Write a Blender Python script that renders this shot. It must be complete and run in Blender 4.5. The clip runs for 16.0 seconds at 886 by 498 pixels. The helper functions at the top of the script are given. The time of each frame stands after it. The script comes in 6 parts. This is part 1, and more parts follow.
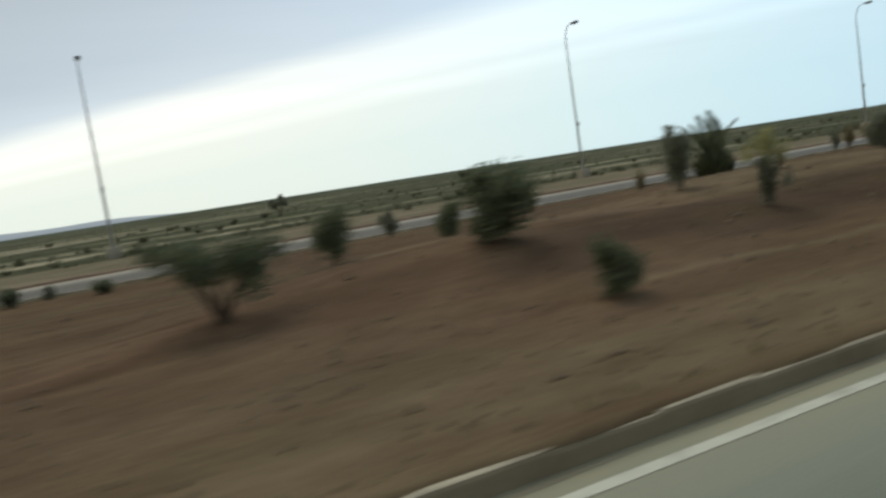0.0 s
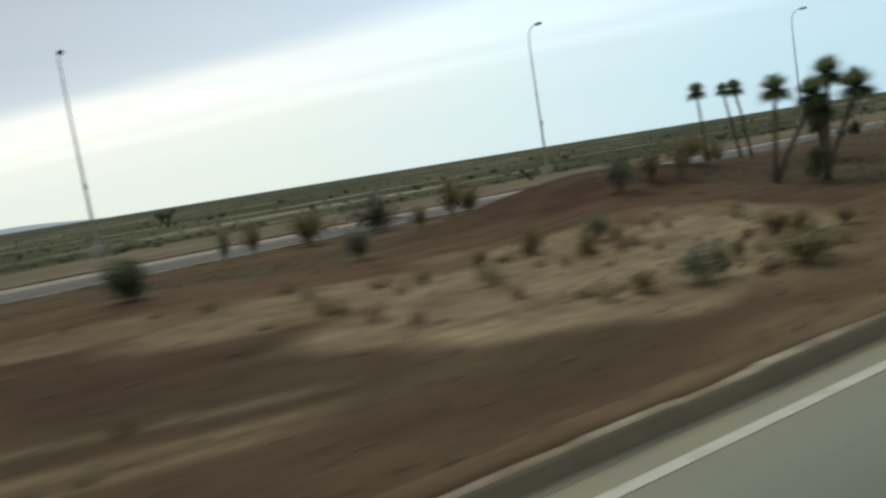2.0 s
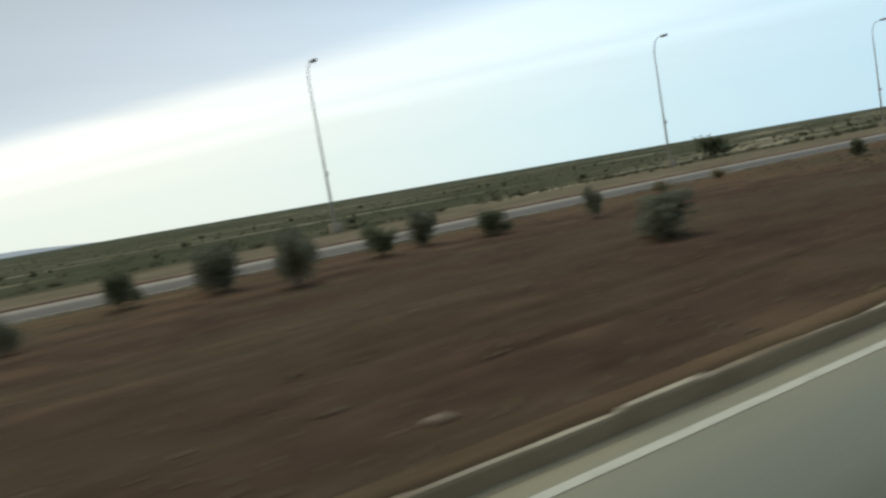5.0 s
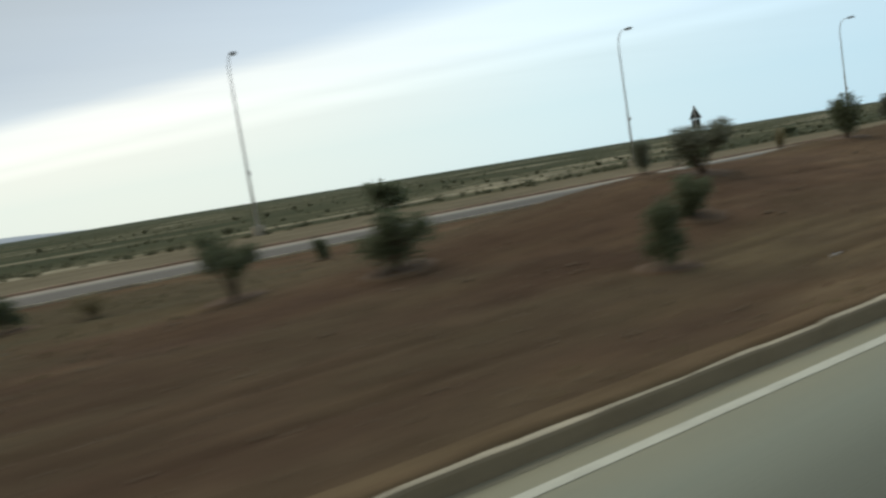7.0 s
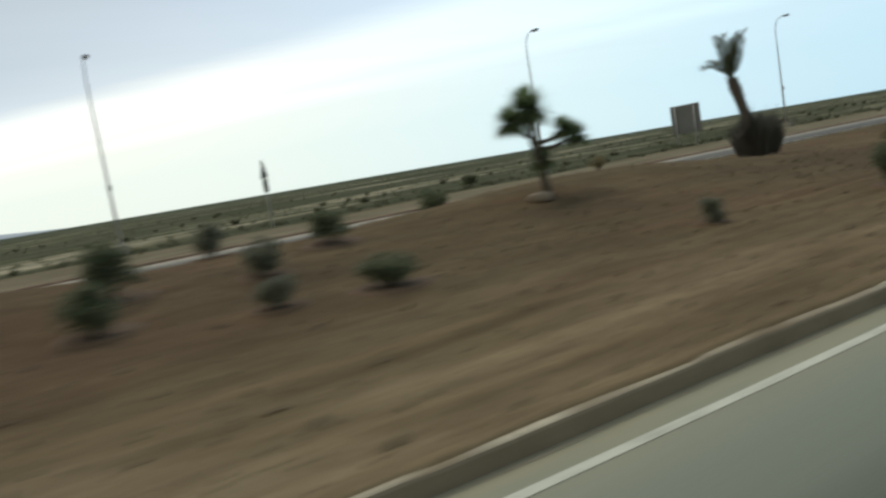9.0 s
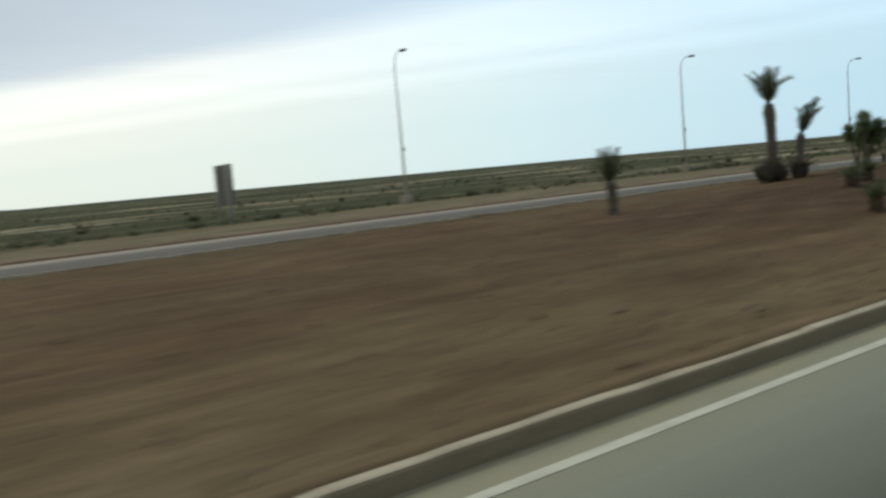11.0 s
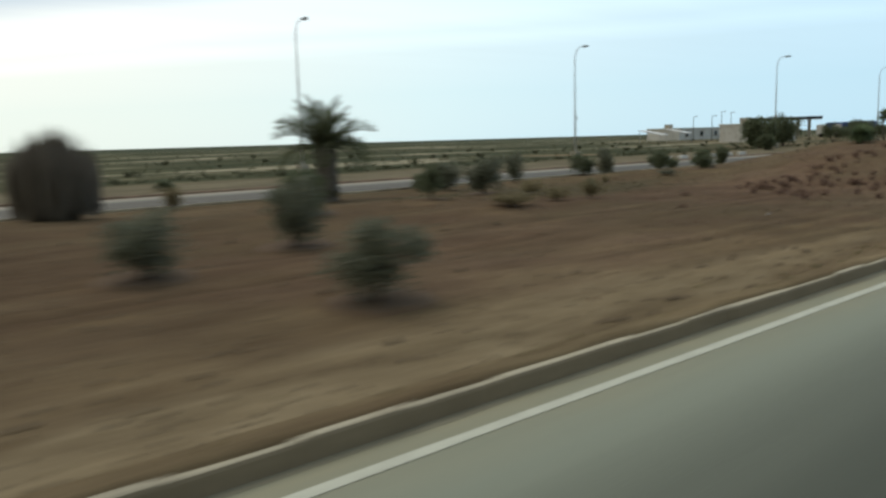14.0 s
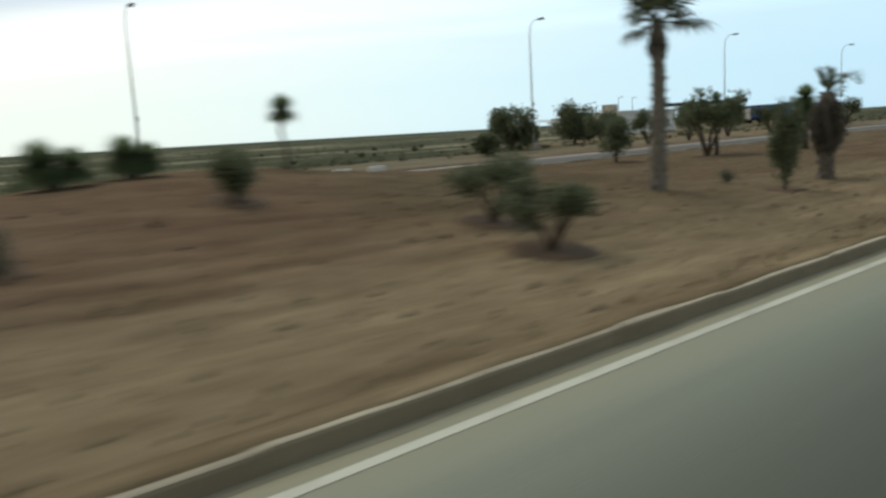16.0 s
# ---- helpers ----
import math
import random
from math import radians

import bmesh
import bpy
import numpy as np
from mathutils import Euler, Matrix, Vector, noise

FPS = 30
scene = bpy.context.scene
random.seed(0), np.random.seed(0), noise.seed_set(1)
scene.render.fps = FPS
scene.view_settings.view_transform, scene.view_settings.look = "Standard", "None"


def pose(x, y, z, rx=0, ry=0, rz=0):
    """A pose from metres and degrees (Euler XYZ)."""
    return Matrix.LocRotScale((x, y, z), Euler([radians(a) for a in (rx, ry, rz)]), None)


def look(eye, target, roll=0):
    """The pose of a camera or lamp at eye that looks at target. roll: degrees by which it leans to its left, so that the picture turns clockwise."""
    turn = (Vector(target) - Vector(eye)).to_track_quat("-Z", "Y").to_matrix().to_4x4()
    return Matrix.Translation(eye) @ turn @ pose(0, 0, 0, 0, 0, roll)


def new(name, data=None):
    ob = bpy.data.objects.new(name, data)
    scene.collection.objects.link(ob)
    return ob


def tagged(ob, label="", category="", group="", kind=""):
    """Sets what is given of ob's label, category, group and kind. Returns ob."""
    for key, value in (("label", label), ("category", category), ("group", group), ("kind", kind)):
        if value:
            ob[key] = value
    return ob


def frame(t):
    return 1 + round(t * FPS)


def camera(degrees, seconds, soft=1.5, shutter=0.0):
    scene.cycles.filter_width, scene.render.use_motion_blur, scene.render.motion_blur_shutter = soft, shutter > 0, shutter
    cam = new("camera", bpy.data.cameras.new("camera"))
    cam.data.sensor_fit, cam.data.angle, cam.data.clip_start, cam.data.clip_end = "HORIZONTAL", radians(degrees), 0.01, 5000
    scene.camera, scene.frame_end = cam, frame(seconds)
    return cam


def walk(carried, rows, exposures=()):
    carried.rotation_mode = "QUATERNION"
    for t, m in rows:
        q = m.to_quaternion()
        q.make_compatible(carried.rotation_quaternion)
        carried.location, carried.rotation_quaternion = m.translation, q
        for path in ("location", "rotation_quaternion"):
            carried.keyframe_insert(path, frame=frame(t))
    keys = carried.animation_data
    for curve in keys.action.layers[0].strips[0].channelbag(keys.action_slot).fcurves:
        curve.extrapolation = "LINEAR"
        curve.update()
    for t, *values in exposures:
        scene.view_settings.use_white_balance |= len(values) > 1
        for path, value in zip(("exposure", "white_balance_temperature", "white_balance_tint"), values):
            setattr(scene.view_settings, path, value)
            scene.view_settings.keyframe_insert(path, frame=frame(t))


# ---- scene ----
# ---- camera ----
cam = camera(59.38, 16.0, soft=2.6, shutter=0.5)
PATH = [
    (0.0, -0.647, 0.315, 2.150, 84.36, 8.77, -26.26),
    (0.5, 5.296, 0.441, 2.242, 85.46, 8.05, -28.10),
    (1.0, 11.551, 0.544, 2.266, 86.64, 9.19, -29.01),
    (1.5, 18.051, 0.584, 2.264, 84.98, 8.69, -30.08),
    (2.0, 24.720, 0.554, 2.275, 83.68, 9.13, -31.22),
    (2.5, 31.429, 0.468, 2.257, 83.51, 9.47, -31.81),
    (3.0, 38.332, 0.354, 2.230, 83.75, 9.37, -31.88),
    (3.5, 45.456, 0.246, 2.222, 84.10, 9.57, -31.72),
    (4.0, 52.799, 0.143, 2.221, 84.44, 9.57, -31.34),
    (4.5, 60.293, 0.051, 2.233, 84.93, 9.48, -31.12),
    (4.7, 63.301, 0.017, 2.240, 85.09, 9.78, -31.17),
    (6.8, 96.596, 0.025, 2.258, 84.59, 9.07, -31.36),
    (7.0, 99.988, 0.032, 2.265, 84.32, 9.18, -31.32),
    (7.5, 108.464, 0.052, 2.278, 83.81, 9.04, -31.47),
    (8.0, 117.099, 0.060, 2.304, 83.71, 9.37, -31.62),
    (8.5, 125.828, 0.051, 2.310, 83.70, 9.40, -31.80),
    (9.0, 134.669, 0.032, 2.289, 83.76, 9.57, -32.13),
    (9.5, 143.366, 0.025, 2.324, 83.76, 9.14, -32.37),
    (9.7, 146.884, 0.021, 2.323, 83.84, 8.19, -32.29),
    (11.8, 185.974, -0.092, 2.277, 84.09, 2.58, -36.54),
    (12.0, 189.615, -0.090, 2.278, 83.57, 1.70, -37.39),
    (12.5, 198.784, -0.083, 2.265, 83.32, 1.54, -39.12),
    (13.0, 208.016, -0.071, 2.271, 83.15, 1.10, -40.00),
    (13.5, 217.187, -0.054, 2.298, 82.63, 1.39, -40.47),
    (14.0, 226.322, -0.031, 2.297, 82.01, 1.61, -40.83),
    (14.5, 235.678, -0.002, 2.278, 81.62, 1.98, -40.92),
    (15.0, 244.999, 0.039, 2.278, 81.29, 2.47, -41.00),
    (15.5, 254.285, 0.085, 2.244, 81.36, 2.67, -41.19),
    (16.0, 263.766, 0.133, 2.223, 81.39, 3.25, -41.23),
]
walk(cam, [(t, pose(x, y, z, rx, ry, rz)) for t, x, y, z, rx, ry, rz in PATH], [(0.0, 0.0), (0.7, 0.05), (2.0, -0.02), (3.5, 0.10), (4.5, 0.05), (7.0, -0.02), (8.0, 0.13), (9.5, 0.06), (12.0, -0.05), (13.5, 0.0), (14.0, 0.08), (15.0, 0.10), (15.5, 0.16), (16.0, 0.14)])

# ---- sky, sun ----
world = bpy.data.worlds.new("overcast_sky")
scene.world = world
world.use_nodes = True
SUN_AZ, SUN_EL = 8.0, 58.0      # degrees from +y towards +x, and up


def build_sky():
    nt = world.node_tree
    nt.nodes.clear()
    N, L = nt.nodes.new, nt.links.new

    def math_node(op, a, b=None, c=None):
        n = N("ShaderNodeMath")
        n.operation = op
        for i, v in enumerate((a, b, c)):
            if v is None:
                continue
            if isinstance(v, (int, float)):
                n.inputs[i].default_value = v
            else:
                L(v, n.inputs[i])
        return n.outputs[0]

    tc = N("ShaderNodeTexCoord")
    sep = N("ShaderNodeSeparateXYZ")
    L(tc.outputs["Generated"], sep.inputs[0])
    zc = math_node("MAXIMUM", sep.outputs[2], 0.03)
    u = math_node("DIVIDE", sep.outputs[0], zc)
    v = math_node("DIVIDE", sep.outputs[1], zc)
    comb = N("ShaderNodeCombineXYZ")
    L(u, comb.inputs[0]), L(v, comb.inputs[1])
    big = N("ShaderNodeTexNoise")
    big.inputs["Scale"].default_value, big.inputs["Detail"].default_value = 0.22, 5
    mapg = N("ShaderNodeMapping")
    mapg.inputs["Rotation"].default_value[2] = radians(58)
    mapg.inputs["Scale"].default_value = (0.35, 1.6, 1)
    L(comb.outputs[0], mapg.inputs[0]), L(mapg.outputs[0], big.inputs["Vector"])
    calm = N("ShaderNodeMapRange")
    calm.interpolation_type = "SMOOTHSTEP"
    calm.inputs["From Min"].default_value, calm.inputs["From Max"].default_value = 0.05, 0.17
    L(sep.outputs[2], calm.inputs[0])
    wob = math_node("MULTIPLY", math_node("MULTIPLY_ADD", big.outputs[0], 3.6, -1.8), calm.outputs[0])
    s = math_node("ADD", math_node("MULTIPLY_ADD", u, 1.6, v), wob)
    # cloud deck -> bright gap -> pale far sky
    mr = N("ShaderNodeMapRange")
    mr.inputs["From Min"].default_value, mr.inputs["From Max"].default_value = -10, 30
    L(s, mr.inputs[0])
    ramp = N("ShaderNodeValToRGB")
    e = ramp.color_ramp.elements
    e[0].position, e[0].color = 0.0, (0.36, 0.34, 0.285, 1)
    e[1].position, e[1].color = 1.0, (0.86, 0.92, 0.90, 1)
    for p, c in ((0.20, (0.41, 0.40, 0.37)), (0.31, (0.45, 0.49, 0.54)), (0.40, (0.56, 0.63, 0.74)), (0.452, (0.68, 0.75, 0.85)), (0.485, (1.02, 1.03, 1.04)), (0.545, (1.08, 1.08, 1.07)), (0.58, (0.99, 1.00, 0.98)), (0.61, (1.04, 1.05, 1.02)), (0.66, (0.93, 0.95, 0.92))):
        el = e.new(p)
        el.color = (*c, 1)
    L(mr.outputs[0], ramp.inputs[0])
    # the gap turns from cream to blue with the azimuth
    az = math_node("ARCTAN2", sep.outputs[0], sep.outputs[1])
    mz = N("ShaderNodeMapRange")
    mz.interpolation_type = "SMOOTHSTEP"
    mz.inputs["From Min"].default_value, mz.inputs["From Max"].default_value = radians(5), radians(75)
    L(az, mz.inputs[0])
    tint = N("ShaderNodeValToRGB")
    t = tint.color_ramp.elements
    t[0].position, t[0].color = 0.0, (0.98, 1.0, 0.935, 1)
    t[1].position, t[1].color = 1.0, (0.61, 0.835, 1.01, 1)
    tm = t.new(0.5)
    tm.color = (0.80, 0.955, 1.02, 1)
    L(mz.outputs[0], tint.inputs[0])
    mul = N("ShaderNodeMix")
    mul.data_type, mul.blend_type = "RGBA", "MULTIPLY"
    mul.inputs["Factor"].default_value = 1.0
    L(ramp.outputs[0], mul.inputs[6]), L(tint.outputs[0], mul.inputs[7])
    # a veil of finer cloud
    fine = N("ShaderNodeTexNoise")
    fine.inputs["Scale"].default_value, fine.inputs["Detail"].default_value = 0.42, 3
    L(mapg.outputs[0], fine.inputs["Vector"])
    veil = math_node("ADD", math_node("MULTIPLY", math_node("MULTIPLY_ADD", fine.outputs[0], 0.26, -0.13), calm.outputs[0]), 1.0)
    clouds = N("ShaderNodeBackground")
    L(mul.outputs[2], clouds.inputs[0]), L(veil, clouds.inputs[1])
    sky = N("ShaderNodeTexSky")
    sky.sky_type, sky.sun_disc = "NISHITA", False
    sky.sun_elevation, sky.sun_rotation = radians(SUN_EL), radians(SUN_AZ)
    clear = N("ShaderNodeBackground")
    clear.inputs[1].default_value = 0.12
    L(sky.outputs[0], clear.inputs[0])
    mix = N("ShaderNodeMixShader")
    mix.inputs[0].default_value = 0.94
    out = N("ShaderNodeOutputWorld")
    L(clear.outputs[0], mix.inputs[1]), L(clouds.outputs[0], mix.inputs[2]), L(mix.outputs[0], out.inputs[0])


build_sky()
sun = new("sun", bpy.data.lights.new("sun", "SUN"))
sun.data.energy, sun.data.angle, sun.data.color = 1.25, radians(40), (1.0, 0.94, 0.84)
sun.matrix_world = look((0, 0, 50), (-50 * math.sin(radians(SUN_AZ)), -50 * math.cos(radians(SUN_AZ)), 50 - 50 * math.tan(radians(SUN_EL))))
scene.view_settings.exposure = 0.0


# ---- materials ----
class Nodes:
    """A short way to write node materials."""

    def __init__(self, name, rough=0.9, metal=0.0):
        self.mat = bpy.data.materials.new(name)
        self.mat.use_nodes = True
        self.nt = self.mat.node_tree
        self.bsdf = self.nt.nodes["Principled BSDF"]
        self.bsdf.inputs["Roughness"].default_value, self.bsdf.inputs["Metallic"].default_value = rough, metal
        self.bsdf.inputs["Specular IOR Level"].default_value = 0.3

    def put(self, value, socket):
        if isinstance(value, (int, float, tuple)):
            socket.default_value = (*value, 1) if isinstance(value, tuple) and len(value) == 3 and socket.type == "RGBA" else value
        else:
            self.nt.links.new(value, socket)

    def coord(self, scale=(1, 1, 1), kind="Object"):
        tc, m = self.nt.nodes.new("ShaderNodeTexCoord"), self.nt.nodes.new("ShaderNodeMapping")
        m.inputs["Scale"].default_value = scale
        self.nt.links.new(tc.outputs[kind], m.inputs[0])
        return m.outputs[0]

    def noise(self, scale, detail=4, rough=0.55, vec=None):
        n = self.nt.nodes.new("ShaderNodeTexNoise")
        n.inputs["Scale"].default_value, n.inputs["Detail"].default_value, n.inputs["Roughness"].default_value = scale, detail, rough
        self.nt.links.new(vec if vec is not None else self.coord(), n.inputs["Vector"])
        return n.outputs[0]

    def ramp(self, fac, *stops):
        r = self.nt.nodes.new("ShaderNodeValToRGB")
        e = r.color_ramp.elements
        e[0].position, e[1].position = stops[0][0], stops[-1][0]
        e[0].color, e[1].color = (*stops[0][1], 1), (*stops[-1][1], 1)
        for p, c in stops[1:-1]:
            e.new(p).color = (*c, 1)
        self.nt.links.new(fac, r.inputs[0])
        return r.outputs[0]

    def mix(self, fac, a, b, blend="MIX"):
        m = self.nt.nodes.new("ShaderNodeMix")
        m.data_type, m.blend_type = "RGBA", blend
        self.put(fac, m.inputs[0]), self.put(a, m.inputs[6]), self.put(b, m.inputs[7])
        return m.outputs[2]

    def math(self, op, a, b=0.0):
        m = self.nt.nodes.new("ShaderNodeMath")
        m.operation = op
        self.put(a, m.inputs[0]), self.put(b, m.inputs[1])
        return m.outputs[0]

    def attr(self, name):
        a = self.nt.nodes.new("ShaderNodeAttribute")
        a.attribute_name = name
        return a.outputs["Fac"]

    def randomly(self, island=False):
        if island:
            return self.nt.nodes.new("ShaderNodeNewGeometry").outputs["Random Per Island"]
        return self.nt.nodes.new("ShaderNodeObjectInfo").outputs["Random"]

    def bump(self, h, strength=0.5, dist=0.05):
        b = self.nt.nodes.new("ShaderNodeBump")
        b.inputs["Strength"].default_value, b.inputs["Distance"].default_value = strength, dist
        self.nt.links.new(h, b.inputs["Height"])
        self.nt.links.new(b.outputs[0], self.bsdf.inputs["Normal"])

    def done(self, color=None, rough=None):
        if color is not None:
            self.put(color, self.bsdf.inputs["Base Color"])
        if rough is not None:
            self.put(rough, self.bsdf.inputs["Roughness"])
        return self.mat


def ground_material():
    m = Nodes("dry_earth", 1.0)
    m.bsdf.inputs["Specular IOR Level"].default_value = 0.02
    near = m.coord()
    # red-brown soil in two scales
    soil = m.ramp(m.noise(0.30, 6, 0.6, near), (0.3, (0.076, 0.047, 0.030)), (0.48, (0.106, 0.067, 0.041)), (0.7, (0.150, 0.100, 0.059)))
    # long wind and wheel streaks that wander along the road
    bend = m.nt.nodes.new("ShaderNodeVectorMath")
    bend.operation = "MULTIPLY_ADD"
    low = m.noise(0.045, 2, 0.5, near)
    m.put(low, bend.inputs[0]), m.put((0.0, 5.0, 0.0), bend.inputs[1]), m.put(m.coord((0.05, 1.5, 1)), bend.inputs[2])
    streak = m.noise(1.0, 5, 0.6, bend.outputs[0])
    soil = m.mix(m.ramp(streak, (0.47, (0, 0, 0)), (0.66, (0.38, 0.38, 0.38))), soil, (0.185, 0.133, 0.074))
    soil = m.mix(m.attr("tan"), soil, m.ramp(m.noise(0.6, 6, 0.65, m.coord((0.25, 1.3, 1))), (0.34, (0.136, 0.098, 0.057)), (0.52, (0.205, 0.152, 0.089)), (0.66, (0.285, 0.217, 0.130))))
    soil = m.mix(m.attr("rosy"), soil, m.ramp(m.noise(0.7, 6, 0.65, m.coord((0.5, 1.2, 1))), (0.32, (0.128, 0.079, 0.052)), (0.5, (0.172, 0.110, 0.073)), (0.7, (0.225, 0.152, 0.102))))
    # darker soil patches laid out by DARK; the attribute only tells their tone
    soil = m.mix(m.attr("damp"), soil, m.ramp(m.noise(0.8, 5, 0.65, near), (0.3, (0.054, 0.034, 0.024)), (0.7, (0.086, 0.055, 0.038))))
    olive = m.noise(0.16, 4, 0.6, m.coord((0.5, 1.2, 1)))
    soil = m.mix(m.ramp(olive, (0.47, (0, 0, 0)), (0.66, (0.4, 0.4, 0.4))), soil, (0.118, 0.106, 0.060))
    # wheel tracks: darker bottoms, lighter ridges
    soil = m.mix(1.0, soil, m.ramp(m.attr("rut"), (0.05, (0.74, 0.73, 0.71)), (0.5, (1, 1, 1)), (0.95, (1.25, 1.24, 1.20))), "MULTIPLY")
    # blotches of damp and dust about half a metre across
    blot = m.noise(1.2, 5, 0.7, m.coord((0.5, 1.3, 1)))
    soil = m.mix(1.0, soil, m.ramp(blot, (0.32, (0.80, 0.78, 0.76)), (0.5, (1, 1, 1)), (0.68, (1.18, 1.17, 1.13))), "MULTIPLY")
    fine = m.noise(9.0, 6, 0.7, near)
    soil = m.mix(m.ramp(fine, (0.35, (0.4, 0.4, 0.4)), (0.65, (0, 0, 0))), soil, (0.085, 0.058, 0.038))
    sandy = m.ramp(m.noise(1.5, 6, 0.68, m.coord((0.6, 1.3, 1))), (0.32, (0.150, 0.112, 0.067)), (0.5, (0.235, 0.180, 0.110)), (0.68, (0.325, 0.255, 0.160)))
    soil = m.mix(m.attr("sand"), soil, sandy)
    gravel = m.ramp(m.noise(1.0, 5, 0.65, m.coord((0.25, 1.6, 1))), (0.3, (0.115, 0.098, 0.064)), (0.5, (0.168, 0.142, 0.093)), (0.7, (0.250, 0.212, 0.140)))
    soil = m.mix(m.attr("verge"), soil, gravel)
    weeds = m.ramp(m.noise(3.0, 5, 0.7, near), (0.35, (0.058, 0.054, 0.031)), (0.7, (0.120, 0.100, 0.060)))
    soil = m.mix(m.attr("weeds"), soil, weeds)
    # the plain beyond: bands of low scrub and bare pale ground
    bands = m.noise(1.0, 6, 0.66, m.coord((0.016, 0.095, 1)))
    plain = m.ramp(bands, (0.34, (0.046, 0.053, 0.029)), (0.50, (0.080, 0.080, 0.045)), (0.555, (0.125, 0.112, 0.066)), (0.595, (0.33, 0.29, 0.20)))
    spots = m.noise(0.35, 5, 0.7, m.coord((0.5, 1, 1)))
    plain = m.mix(m.ramp(spots, (0.47, (0, 0, 0)), (0.57, (0.6, 0.6, 0.6))), plain, (0.040, 0.048, 0.026))
    soil = m.mix(m.attr("plain"), soil, plain)
    far = m.ramp(m.noise(1.0, 4, 0.6, m.coord((0.003, 0.012, 1))), (0.35, (0.050, 0.060, 0.037)), (0.58, (0.072, 0.080, 0.049)), (0.68, (0.16, 0.15, 0.10)))
    soil = m.mix(m.attr("far"), soil, far)
    m.bump(m.mix(0.5, fine, m.noise(2.0, 6, 0.65, near)), 0.9, 0.06)
    soil = m.mix(1.0, soil, (1.07, 1.09, 1.09), "MULTIPLY")
    return m.done(soil)


def asphalt_material(name, base, dust, edge_a, edge_b):
    """dust gathers between edge_a and edge_b (y, towards the kerb)."""
    m = Nodes(name, 0.75)
    m.bsdf.inputs["Specular IOR Level"].default_value = 0.15
    c = m.coord()
    grain = m.noise(55, 3, 0.6, c)
    col = m.ramp(grain, (0.3, tuple(v * 0.72 for v in base)), (0.7, tuple(v * 1.25 for v in base)))
    worn = m.noise(0.6, 4, 0.55, m.coord((0.06, 1.5, 1)))
    col = m.mix(m.ramp(worn, (0.4, (0, 0, 0)), (0.7, (0.5, 0.5, 0.5))), col, tuple(v * 1.35 for v in base))
    sep = m.nt.nodes.new("ShaderNodeSeparateXYZ")
    m.nt.links.new(c, sep.inputs[0])
    mr = m.nt.nodes.new("ShaderNodeMapRange")
    mr.inputs["From Min"].default_value, mr.inputs["From Max"].default_value = edge_a, edge_b
    m.nt.links.new(sep.outputs[1], mr.inputs[0])
    d = m.math("MULTIPLY", mr.outputs[0], m.ramp(m.noise(1.6, 5, 0.65, m.coord((0.4, 1.4, 1))), (0.25, (0.3, 0.3, 0.3)), (0.65, (1, 1, 1))))
    col = m.mix(d, col, dust)
    # lane wear plus the view's dimmer right side, both put into the colour
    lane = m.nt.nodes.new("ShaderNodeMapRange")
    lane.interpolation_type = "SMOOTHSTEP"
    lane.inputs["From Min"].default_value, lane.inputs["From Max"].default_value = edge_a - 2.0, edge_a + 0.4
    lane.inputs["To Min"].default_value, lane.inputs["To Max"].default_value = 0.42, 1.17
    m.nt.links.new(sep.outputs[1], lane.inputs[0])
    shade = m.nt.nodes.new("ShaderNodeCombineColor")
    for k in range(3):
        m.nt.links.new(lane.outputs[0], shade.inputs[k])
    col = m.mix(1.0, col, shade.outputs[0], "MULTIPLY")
    m.bump(grain, 0.35, 0.01)
    return m.done(col, m.math("ADD", m.math("MULTIPLY", d, 0.2), 0.75))


def concrete_material(name, base, stain=(0.10, 0.085, 0.06), spill=None):
    m = Nodes(name, 0.88)
    c = m.coord()
    col = m.ramp(m.noise(14, 5, 0.65, c), (0.3, tuple(v * 0.8 for v in base)), (0.7, tuple(v * 1.15 for v in base)))
    col = m.mix(m.ramp(m.noise(1.1, 5, 0.65, c), (0.45, (0, 0, 0)), (0.75, (0.7, 0.7, 0.7))), col, stain)
    if spill is not None:      # stretches where soil has washed over the top
        col = m.mix(m.ramp(m.noise(0.32, 4, 0.6, c), (0.52, (0, 0, 0)), (0.66, (0.85, 0.85, 0.85))), col, spill)
    m.bump(m.noise(30, 4, 0.6, c), 0.4, 0.01)
    return m.done(col)


def paint_material(name, base, rough=0.55, metal=0.0, worn=(0.16, 0.13, 0.10), much=0.3):
    m = Nodes(name, rough, metal)
    c = m.coord()
    col = m.mix(m.ramp(m.noise(3.5, 6, 0.7, c), (0.5, (0, 0, 0)), (0.75, (much, much, much))), base, worn)
    return m.done(m.mix(m.ramp(m.noise(22, 3, 0.6, c), (0.3, (0.15, 0.15, 0.15)), (0.7, (0, 0, 0))), col, tuple(v * 0.6 for v in base)))


def leaf_material(name, dark, light, rough=0.6):
    m = Nodes(name, rough)
    col = m.ramp(m.randomly(True), (0.0, dark), (1.0, light))
    col = m.mix(m.math("MULTIPLY", m.randomly(), 0.5), col, tuple(0.5 * (a + b) * 0.7 for a, b in zip(dark, light)))
    m.bsdf.inputs["Specular IOR Level"].default_value = 0.15
    thin, both = m.nt.nodes.new("ShaderNodeBsdfTranslucent"), m.nt.nodes.new("ShaderNodeMixShader")
    m.put(col, thin.inputs[0])
    both.inputs[0].default_value = 0.42
    m.nt.links.new(m.bsdf.outputs[0], both.inputs[1]), m.nt.links.new(thin.outputs[0], both.inputs[2])
    m.nt.links.new(both.outputs[0], m.nt.nodes["Material Output"].inputs["Surface"])
    return m.done(col)


